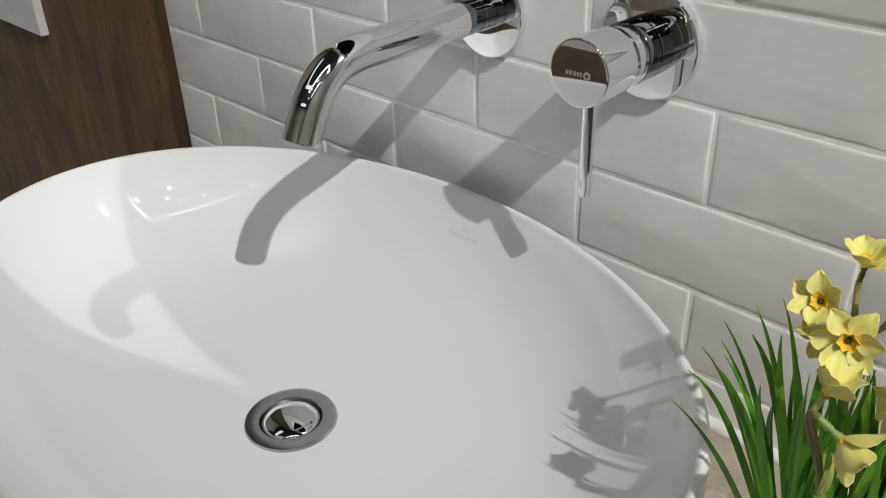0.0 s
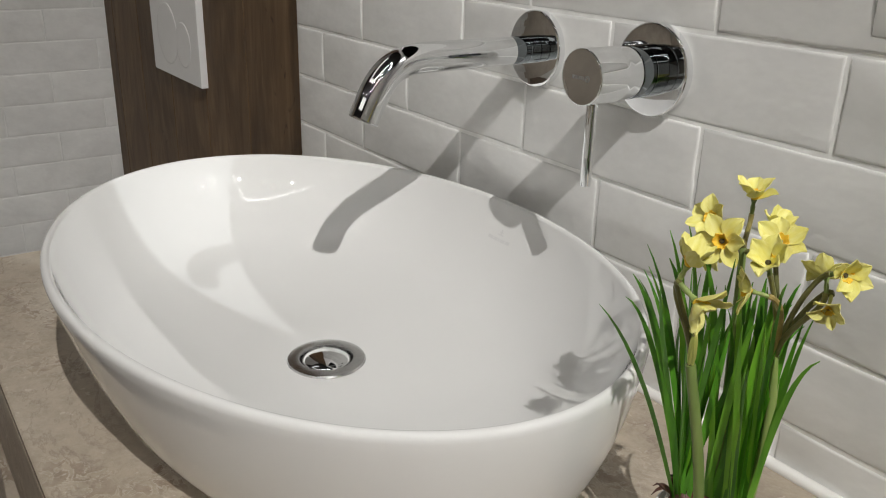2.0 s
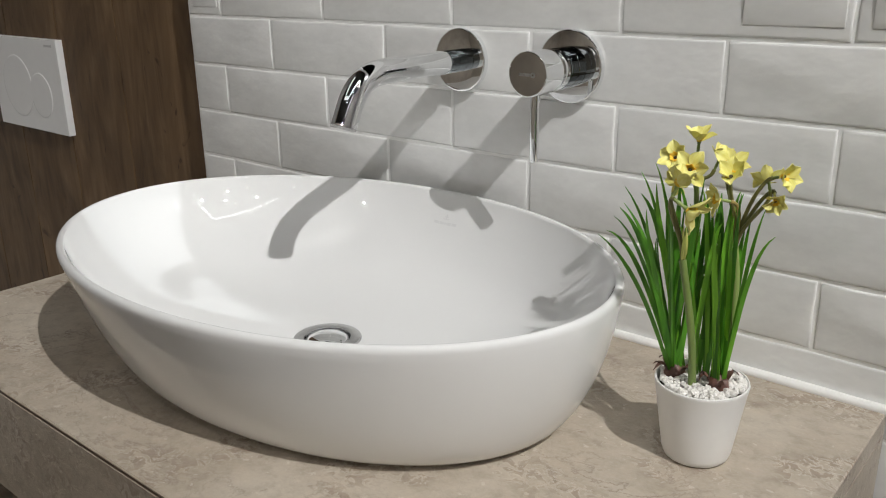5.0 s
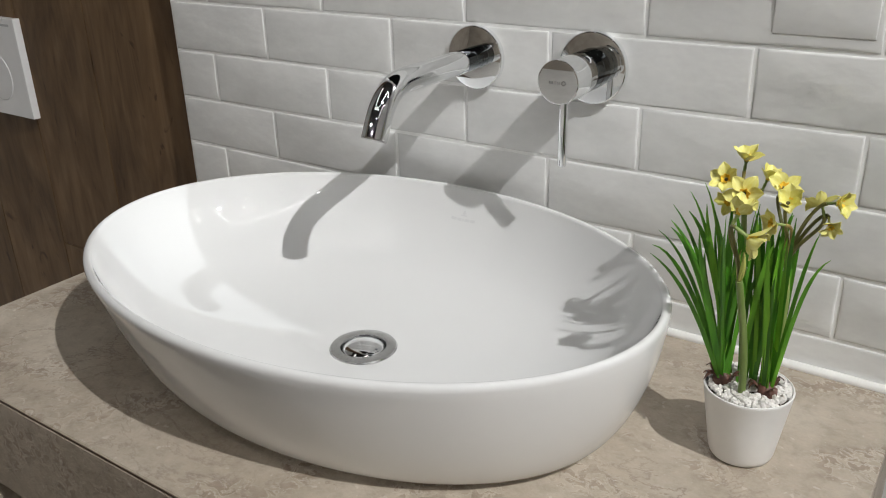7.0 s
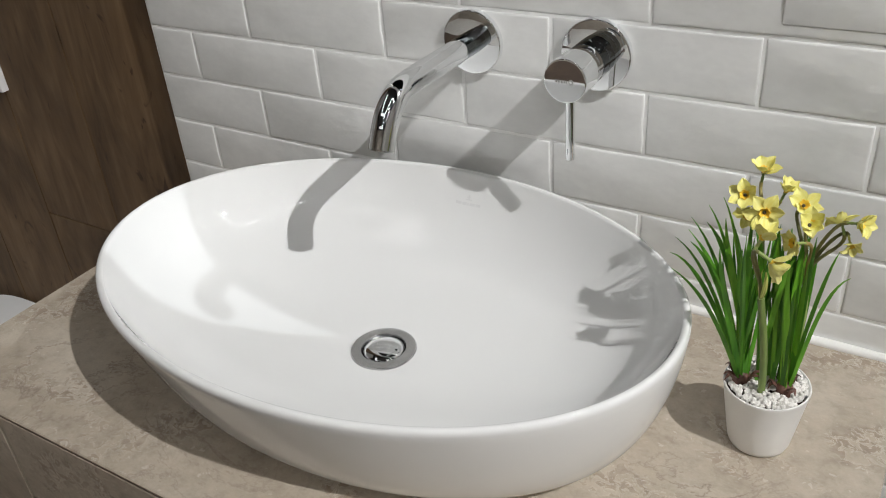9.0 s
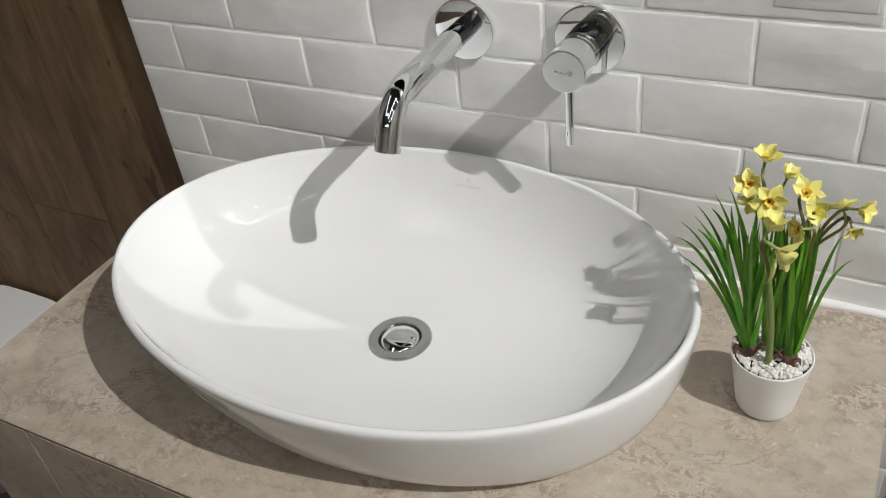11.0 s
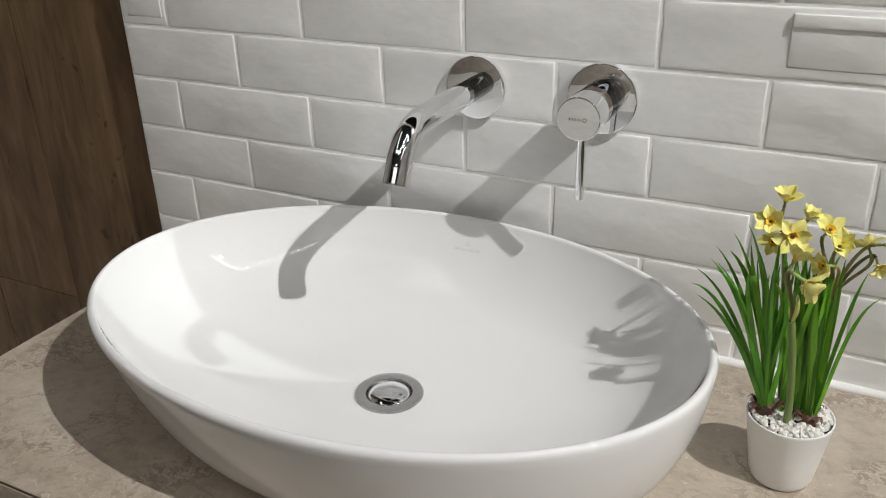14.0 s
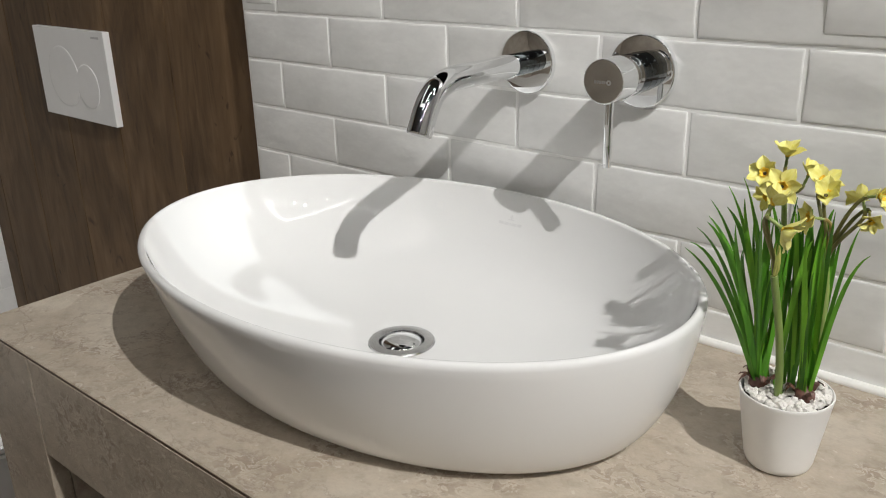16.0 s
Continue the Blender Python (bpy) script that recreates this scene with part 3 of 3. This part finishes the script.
plant = thing("potted_daffodil", (PXC, PYC, COUNTER), "yellow artificial daffodils in a small white pot with white pebbles", "potted plant")
part("pot", lathe([(0.0005, 0.0004), (0.0227, 0.0004), (0.0245, 0.0016), (0.0261, 0.006), (0.0305, 0.035), (0.0344, POT_Z - 0.003), (0.0349, POT_Z - 0.0012), (0.0346, POT_Z), (0.0337, POT_Z + 0.0003), (0.0329, POT_Z - 0.0006),
                   (0.0322, POT_Z - 0.008), (0.0005, POT_Z - 0.010)], 72), POTWHITE, plant)
part("soil", lathe([(0.0318, POT_Z - 0.0135), (0.0318, POT_Z - 0.0085), (0.02, POT_Z - 0.004), (0.0005, POT_Z - 0.003)], 32), SOIL, plant)


def P(x, y, z):
    """A place of the room, seen from the pot's foot."""
    return Vector((x - PXC, y - PYC, z - COUNTER))


rng = random.Random(5)
for bx, by, tall in ((0.3020, -0.166, 0.018), (0.3355, -0.165, 0.018)):
    c = P(bx, by, 0.8535)
    loops = []
    for r, h in [(0.005, 0), (0.0078, 0.004), (0.0084, 0.008), (0.0072, 0.012), (0.0048, 0.015), (0.003, tall)]:
        loops.append([c + Vector((r * (1 + 0.10 * noise.noise((3 * math.cos(2 * math.pi * i / 20), 3 * math.sin(2 * math.pi * i / 20), bx * 99))) * math.cos(2 * math.pi * i / 20),
                                  r * (1 + 0.10 * noise.noise((3 * math.cos(2 * math.pi * i / 20), 3 * math.sin(2 * math.pi * i / 20), by * 77))) * math.sin(2 * math.pi * i / 20), h)) for i in range(20)])
    bulb = part("bulb", rings(loops), BULB, plant, "brown papery bulb")
    for k in range(5):
        a = rng.uniform(0, 6.28)
        b0 = c + Vector((0.007 * math.cos(a), 0.007 * math.sin(a), 0.012))
        out = Vector((math.cos(a), math.sin(a), 0))
        pts = bezier(b0, b0 + Vector((0, 0, 0.006)), b0 + out * 0.006 + Vector((0, 0, 0.009)), b0 + out * rng.uniform(0.007, 0.012) + Vector((0, 0, rng.uniform(0.0, 0.006))), 7)
        part("dry_skin", blade(pts, [0.0022, 0.003, 0.003, 0.0026, 0.002, 0.0012, 0.0003], out, 0.0004), BULB, bulb)

# pebbles
stones = []
for k in range(5):
    bm = bmesh.new()
    bmesh.ops.create_icosphere(bm, subdivisions=1, radius=1)
    for v in bm.verts:
        v.co *= 1 + 0.55 * noise.noise(v.co * 1.5 + Vector((k * 9, 0, 0)))
        v.co.z *= 0.75
        v.co.y *= 0.85
    o = part("pebble", bm, PEBBLE, plant, smooth=False)
    stones.append(o.data)
    o.matrix_basis = Matrix.LocRotScale(P(PXC + 0.018 - 0.009 * k, PYC - 0.021 + 0.001 * k, 0.8585), Euler((k, 2 * k, k)), (0.0034,) * 3)
placed = []
tries = 0
while len(placed) < 265 and tries < 9000:
    tries += 1
    r, a = 0.0305 * math.sqrt(rng.random()), rng.uniform(0, 6.283)
    x, y = r * math.cos(a), r * math.sin(a)
    if any(math.hypot(x - (bx - PXC), y - (by - PYC)) < 0.0085 for bx, by in ((0.3020, -0.166), (0.3355, -0.165))):
        continue
    if any(math.hypot(x - q[0], y - q[1]) < 0.0029 for q in placed):
        continue
    placed.append((x, y))
    s = rng.uniform(0.0023, 0.0036)
    share("pebble", stones[rng.randrange(5)], plant, Matrix.LocRotScale((x, y, POT_Z - 0.0030 + 0.004 * rng.random() + 0.002 * (1 - r / 0.0305)), Euler((rng.uniform(0, 6), rng.uniform(0, 6), rng.uniform(0, 6))), (s, s, s)))

# leaves: two clumps and single long blades
def leaf(base, tip_at, half, bow=(0, 0, 0.02), face=None):
    b, e = P(*base), P(*tip_at)
    rise = Vector((0, 0, (e.z - b.z)))
    m1 = b + rise * 0.40 + (e - b - rise) * 0.24
    m2 = b + rise * 0.80 + (e - b - rise) * 0.62 + Vector(bow)
    pts = bezier(b, m1, m2, e, 13)
    ws = [half * (0.75 + 0.25 * min(1, i / 3)) * min(1.0, (1.02 - i / 12) * 2.6) ** 0.8 for i in range(13)]
    f = face or (rng.uniform(-0.6, 0.6), -1, rng.uniform(-0.1, 0.4))
    return part("leaf", blade(pts, ws, f, 0.0005, 0.3), LEAF, plant)


for k in range(20):
    a = rng.uniform(0, 6.283)
    base = (0.3020 + 0.004 * math.cos(a), -0.166 + 0.004 * math.sin(a), 0.862)
    h = rng.uniform(0.955, 1.022)
    lean = rng.uniform(-0.034, 0.018)
    leaf(base, (0.3035 + lean, -0.164 + rng.uniform(-0.014, 0.018), h), rng.uniform(0.0013, 0.0026), (0.3 * lean, 0, rng.uniform(-0.004, 0.004)))
for k in range(20):
    a = rng.uniform(0, 6.283)
    base = (0.3355 + 0.004 * math.cos(a), -0.165 + 0.004 * math.sin(a), 0.862)
    h = rng.uniform(0.950, 1.012)
    lean = rng.uniform(-0.026, 0.004)
    leaf(base, (0.341 + lean, -0.160 + rng.uniform(-0.014, 0.018), h), rng.uniform(0.0018, 0.0031), (0.3 * lean, 0, rng.uniform(-0.004, 0.004)))
for k in range(18):
    base = (0.321 + rng.uniform(-0.010, 0.010), -0.158 + rng.uniform(-0.006, 0.006), 0.858)
    leaf(base, (0.318 + rng.uniform(-0.024, 0.028), -0.152 + rng.uniform(-0.022, 0.024), rng.uniform(0.975, 1.016)), rng.uniform(0.0014, 0.0026))
leaf((0.301, -0.168, 0.866), (0.2300, -0.1410, 0.968), 0.0020, (0.004, 0, 0.012))
leaf((0.300, -0.166, 0.866), (0.2290, -0.1500, 0.958), 0.0019, (0.0, 0, 0.022))
leaf((0.300, -0.172, 0.866), (0.2400, -0.1840, 0.966), 0.0020, (0.006, 0, 0.004))
leaf((0.305, -0.160, 0.866), (0.2560, -0.1480, 0.992), 0.0030, (0.004, 0, 0.010))
leaf((0.302, -0.170, 0.866), (0.2500, -0.1700, 0.985), 0.0026, (0.004, 0, 0.010))
for tip_x, tip_y, tip_z in ((0.2450, -0.1550, 0.998), (0.2490, -0.1600, 0.985), (0.2570, -0.1520, 1.010), (0.2670, -0.1500, 1.018), (0.2760, -0.1560, 1.003), (0.2420, -0.1480, 0.982)):
    leaf((0.3030 + 0.10 * (tip_x - 0.26), -0.165, 0.864), (tip_x, tip_y, tip_z), 0.0017, (0.005, 0, 0.004))
leaf((0.3395, -0.167, 0.866), (0.3670, -0.1730, 0.9850), 0.0016, (-0.006, 0.0, 0.010))
leaf((0.3385, -0.162, 0.866), (0.3560, -0.1650, 1.000), 0.0016, (0.0, 0.0, 0.006))

# stems
def stem(points, r0, r1, material, label=""):
    pts = bezier(*[P(*p) for p in points], 14)
    return part("stem", tube(pts, [r0 + (r1 - r0) * i / 13 for i in range(14)], 10), material, plant, label)


stem([(0.320, -0.176, 0.862), (0.320, -0.179, 0.90), (0.316, -0.186, 0.93), (0.311, -0.190, 0.962)], 0.0030, 0.0027, STALK)
stem([(0.3370, -0.161, 0.866), (0.3390, -0.160, 0.90), (0.341, -0.156, 0.94), (0.335, -0.156, 0.968)], 0.0028, 0.0023, STALK)
stem([(0.312, -0.150, 0.866), (0.306, -0.147, 0.92), (0.298, -0.140, 0.98), (0.293, -0.135, 1.008)], 0.0026, 0.0020, STALK)

FLOWERS = [
    # place, way it faces, size
    ((0.3000, -0.1630, 1.0196), (0.25, -0.9, 0.22), 1.05),
    ((0.2896, -0.1274, 1.0325), (0.10, -0.15, 1.0), 1.0),
    ((0.2830, -0.1500, 1.0230), (-0.05, -0.75, 0.50), 0.95),
    ((0.2870, -0.1480, 1.0070), (-0.2, -0.8, -0.1), 0.85),
    ((0.3060, -0.1970, 1.0150), (0.30, 0.15, 0.90), 1.12),
    ((0.3150, -0.2000, 1.0020), (0.78, 0.10, -0.50), 1.2),
    ((0.3242, -0.1523, 1.0233), (0.35, -0.45, 0.75), 1.0),
    ((0.3330, -0.1726, 1.0200), (0.20, -0.60, 0.70), 1.05),
    ((0.3080, -0.1330, 1.0220), (0.25, 0.15, 0.85), 0.9),
    ((0.3270, -0.1720, 1.0040), (-0.6, -0.5, 0.15), 0.9),
    ((0.3530, -0.1560, 1.0170), (-0.30, 0.35, 0.55), 0.9),
    ((0.3630, -0.1620, 1.0235), (0.85, -0.35, 0.30), 0.88),
    ((0.3610, -0.1640, 1.0080), (0.30, -0.60, -0.45), 0.72),
]
JOINTS = [(0.293, -0.135, 1.008), (0.293, -0.135, 1.008), (0.293, -0.135, 1.008), (0.293, -0.135, 1.000), (0.311, -0.190, 0.962), (0.311, -0.190, 0.962), (0.335, -0.156, 0.968),
          (0.335, -0.156, 0.968), (0.293, -0.135, 1.004), (0.335, -0.156, 0.968), (0.335, -0.156, 0.968), (0.335, -0.156, 0.968), (0.335, -0.156, 0.968)]


def petal_mesh(k):
    """A broad pointed petal, creased along its middle, with wavy edges; it lies along +x and opens to +z."""
    n, half = 9, 3
    ws = [0.0016, 0.0032, 0.0048, 0.0057, 0.0060, 0.0056, 0.0045, 0.0027, 0.0005]
    bm = bmesh.new()
    sheets = []
    for lift in (0.0, -0.0003):
        rows = []
        for i in range(n):
            s = i / (n - 1)
            row = []
            for j in range(-half, half + 1):
                v = j / half
                wave = 0.0010 * s * v * v * noise.noise((s * 4, v * 2.5, 5.0 + 3 * k)) * 2
                z = 0.0005 + 0.0034 * math.sin((1.5 + 0.5 * k) * s + 0.3 * k) * s + (0.20 + 0.12 * k) * ws[i] * v * v - 0.0007 * math.exp(-9 * v * v) * s + wave
                row.append(bm.verts.new((0.0020 + 0.0150 * s, ws[i] * v * (0.86 + 0.07 * k), z + lift)))
            rows.append(row)
        sheets.append(rows)
    top, low = sheets
    m = 2 * half
    for i in range(n - 1):
        for j in range(m):
            bm.faces.new((top[i][j], top[i + 1][j], top[i + 1][j + 1], top[i][j + 1]))
            bm.faces.new((low[i][j], low[i][j + 1], low[i + 1][j + 1], low[i + 1][j]))
        bm.faces.new((top[i][0], low[i][0], low[i + 1][0], top[i + 1][0]))
        bm.faces.new((top[i][m], top[i + 1][m], low[i + 1][m], low[i][m]))
    for i in (0, n - 1):
        for j in range(m):
            bm.faces.new((top[i][j], top[i][j + 1], low[i][j + 1], low[i][j]))
    bmesh.ops.recalc_face_normals(bm, faces=bm.faces)
    return part("petal", bm, PETAL, None)


petal_obs = [petal_mesh(k) for k in range(3)]
petals = [o.data for o in petal_obs]
for o in petal_obs:
    bpy.data.objects.remove(o)

for (at, facing, size), joint in zip(FLOWERS, JOINTS):
    p = P(*at)
    d = Vector(facing).normalized()
    rot = d.to_track_quat("Z", "Y").to_matrix().to_4x4()
    size *= 0.87
    cup = -0.25 if facing[1] < -0.85 else rng.choice((-0.3, -0.45, -0.65))
    m = Matrix.Translation(p) @ rot @ Matrix.Rotation(rng.uniform(0, 6.28), 4, "Z") @ Matrix.Diagonal((size, size, size, 1))
    fl = part("flower", lathe([(0.0004, -0.010), (0.0012, -0.0095), (0.0015, -0.005), (0.0011, -0.0025), (0.0020, 0.0004), (0.0004, 0.0007)], 12), STALK, plant, "yellow daffodil with orange centre")
    fl.matrix_basis = m
    for k in range(6):
        low = 0.0 if k % 2 else 0.0007
        tilt = cup + rng.uniform(-0.22, 0.25)
        share("petal", petals[rng.randrange(3)], fl, Matrix.Translation((0, 0, low)) @ Matrix.Rotation(k * math.pi / 3 + rng.uniform(-0.12, 0.12), 4, "Z") @ Matrix.Rotation(tilt, 4, "Y") @ Matrix.Rotation(rng.uniform(-0.3, 0.3), 4, "X"))
    loops = []
    for r, h in [(0.0018, 0.0006), (0.0030, 0.0022), (0.0040, 0.0042), (0.0052, 0.0056), (0.0048, 0.0058), (0.0034, 0.0040), (0.0024, 0.0022), (0.0012, 0.0013)]:
        loops.append([Vector((r * (1 + (0.13 * math.sin(6 * a + 1) if h > 0.004 else 0)) * math.cos(a), r * (1 + (0.13 * math.sin(6 * a + 1) if h > 0.004 else 0)) * math.sin(a), h + (0.0006 * math.sin(9 * a) if h > 0.004 else 0))) for a in [2 * math.pi * i / 28 for i in range(28)]])
    for loop in loops:
        for v in loop:
            v.x, v.y = v.x * 0.85, v.y * 0.85
    part("corona", rings(loops), CORONA, fl, "orange trumpet")
    part("stamen", lathe([(0.0003, 0.001), (0.0013, 0.0014), (0.0015, 0.0032), (0.0003, 0.0040)], 10), STAMEN, fl, "dark stamen")
    back = p - d * 0.0095 * size
    j = P(*joint)
    mid = j + Vector((0, 0, 0.35 * (back.z - j.z)))
    pts = bezier(j, mid + (back - j) * 0.1, back - d * 0.010, back, 12)
    part("flower_stalk", tube(pts, [0.0016, 0.0016, 0.0015, 0.0015, 0.0014, 0.0014, 0.0014, 0.0013, 0.0013, 0.0013, 0.0014, 0.0015], 8), TWIG, plant)
for (x, y, z) in ((0.311, -0.190, 0.960), (0.335, -0.156, 0.966)):
    for k in range(3):
        b0 = P(x, y, z)
        a = rng.uniform(0, 6.28)
        out = Vector((math.cos(a), math.sin(a), 0))
        pts = bezier(b0, b0 + Vector((0, 0, 0.010)) + out * 0.004, b0 + Vector((0, 0, 0.018)) + out * 0.006, b0 + Vector((0, 0, 0.026)) + out * 0.002, 8)
        part("sheath", blade(pts, [0.0010, 0.0014, 0.0016, 0.0014, 0.0012, 0.0009, 0.0005, 0.0002], out, 0.0004), STALK, plant)


# ---- planks of the wood panel ----
PLANKS = [(-0.531, -0.773, (0.0, 3.25)), (-0.775, -0.971, (0.0, 0.631, 3.25)), (-0.973, -1.169, (0.0, 1.55, 3.25)), (-1.171, -1.367, (0.0, 0.30, 3.25)), (-1.369, -1.565, (0.0, 1.9, 3.25)), (-1.567, -1.634, (0.0, 3.25))]
for x1, x0, cuts in PLANKS:
    for z0, z1 in zip(cuts, cuts[1:]):
        bm = box(x0 - 0.5 * (x0 + x1), x1 - 0.5 * (x0 + x1), 0, 0.011, 0.0008, z1 - z0 - 0.0008, 0.0009, 1)
        o = part("plank", bm, WOOD, wall_panel, smooth=False)
        o.location = (0.5 * (x0 + x1), WOOD_Y, z0)


# ---- wall tiles ----
def tile_mesh(length, height, seed, relief=None):
    """A hand-pressed glazed tile: soft edges, uneven outline. The face looks along -y; its lower left corner is the origin."""
    bm = bmesh.new()
    nx, nz = max(4, round(length / 0.022)), 4

    def wob(s, k):
        return 0.0009 * noise.noise((s * 30, k * 5.1 + seed * 3.7, seed))

    outline = []
    for i in range(nx):
        outline.append((length * i / nx, wob(length * i / nx, 0), 0, 1))
    for i in range(nz):
        outline.append((length + wob(i, 1), height * i / nz, -1, 0))
    for i in range(nx):
        outline.append((length * (1 - i / nx), height + wob(length * i / nx, 2), 0, -1))
    for i in range(nz):
        outline.append((wob(i, 3), height * (1 - i / nz), 1, 0))
    c = Vector((length / 2, 0, height / 2))
    loops = []
    for inset, y in ((0.0002, 0.006), (0.0, 0.0018), (0.0005, 0.0009), (0.0014, 0.0003), (0.0030, 0.0)):
        loop = []
        for x, z, ix, iz in outline:
            ex = max(-1, min(1, (c.x - x) / (length / 2) * 40))
            ez = max(-1, min(1, (c.z - z) / (height / 2) * 12))
            loop.append(Vector((x + inset * ex * (1 if abs(x - c.x) > length / 2 - 0.002 else 0), y, z + inset * ez * (1 if abs(z - c.z) > height / 2 - 0.002 else 0))))
        loops.append(loop)
    if not relief:
        rings(loops, True, True, bm)
    else:
        # a raised field with a ledge along its top
        rings(loops, True, True, bm)
        fx0, fx1 = relief
        z0, z1 = 0.0105, height - 0.006
        slab = box(fx0, fx1, -0.0010, 0.001, z0, z1, 0.0014, 3)
        for v in slab.verts:
            if v.co.y < 0:
                v.co.y -= 0.0018 * (v.co.z - z0) / (z1 - z0) - 0.0003
        tmp = bpy.data.meshes.new("tmp")
        slab.to_mesh(tmp)
        slab.free()
        bm.from_mesh(tmp)
        bpy.data.meshes.remove(tmp)
        box(fx0 + 0.0005, fx1 + 0.001, -0.0038, 0.001, z1 - 0.0115, z1 + 0.0005, 0.0012, 2, bm)
    me = bpy.data.meshes.new("tile")
    bmesh.ops.recalc_face_normals(bm, faces=bm.faces)
    bm.to_mesh(me)
    bm.free()
    me.materials.append(TILE)
    for f in me.polygons:
        f.use_smooth = True
    me.set_sharp_from_angle(angle=radians(50))
    return me


PITCH, ROW, GAPW = 0.2022, 0.0658, 0.0025
Z_JOINT = 0.8988
cache = {}


def tile_for(length, height, relief=None):
    kind = (round(length, 4), round(height, 4), relief, rng.randrange(4))
    if kind not in cache:
        cache[kind] = tile_mesh(length, height, len(cache) + 1, relief)
    return cache[kind]


for k in range(-6, 5):
    z0 = Z_JOINT + ROW * k + GAPW / 2
    first = (0.2540 if k % 2 == 0 else 0.1515) - 5 * PITCH
    for i in range(8):
        x0, x1 = first + i * PITCH + GAPW / 2, first + (i + 1) * PITCH - GAPW / 2
        a, b = max(x0, -0.5292), min(x1, 0.4605)
        if b - a < 0.008:
            continue
        relief = None
        if k == 3 and abs(x0 - 0.1526) < 0.01:
            relief = (0.265 - a, 0.3475 - a)
        elif k == 3 and x0 > 0.3:
            relief = (0.0115, b - a - 0.008)
        elif k == 3 and x1 < -0.4:
            relief = (0.010, b - a - 0.006)
        m = Matrix.LocRotScale((a, 0.0004 * rng.uniform(-1, 1), z0), Euler((0, 0, 0)), None)
        share("tile", tile_for(b - a, ROW - GAPW, relief), wall_north, m)

SROW, SPITCH = 0.0722, 0.226
turn = Matrix.Rotation(radians(90), 4, "Z")
for k in range(-10, 6):
    z0 = 0.953 + SROW * k + 0.0008
    off = 0.0 if k % 2 else SPITCH / 2
    for i in range(-1, 5):
        y1 = WOOD_Y - 0.001 - i * SPITCH + off - SPITCH * 0.62
        y0 = y1 - SPITCH + 0.0016
        b = min(y1, WOOD_Y - 0.001)
        if b - y0 < 0.01:
            continue
        share("tile", tile_for(b - y0, SROW - 0.0016), wall_west, Matrix.Translation((SIDE_X, y0, z0)) @ turn)
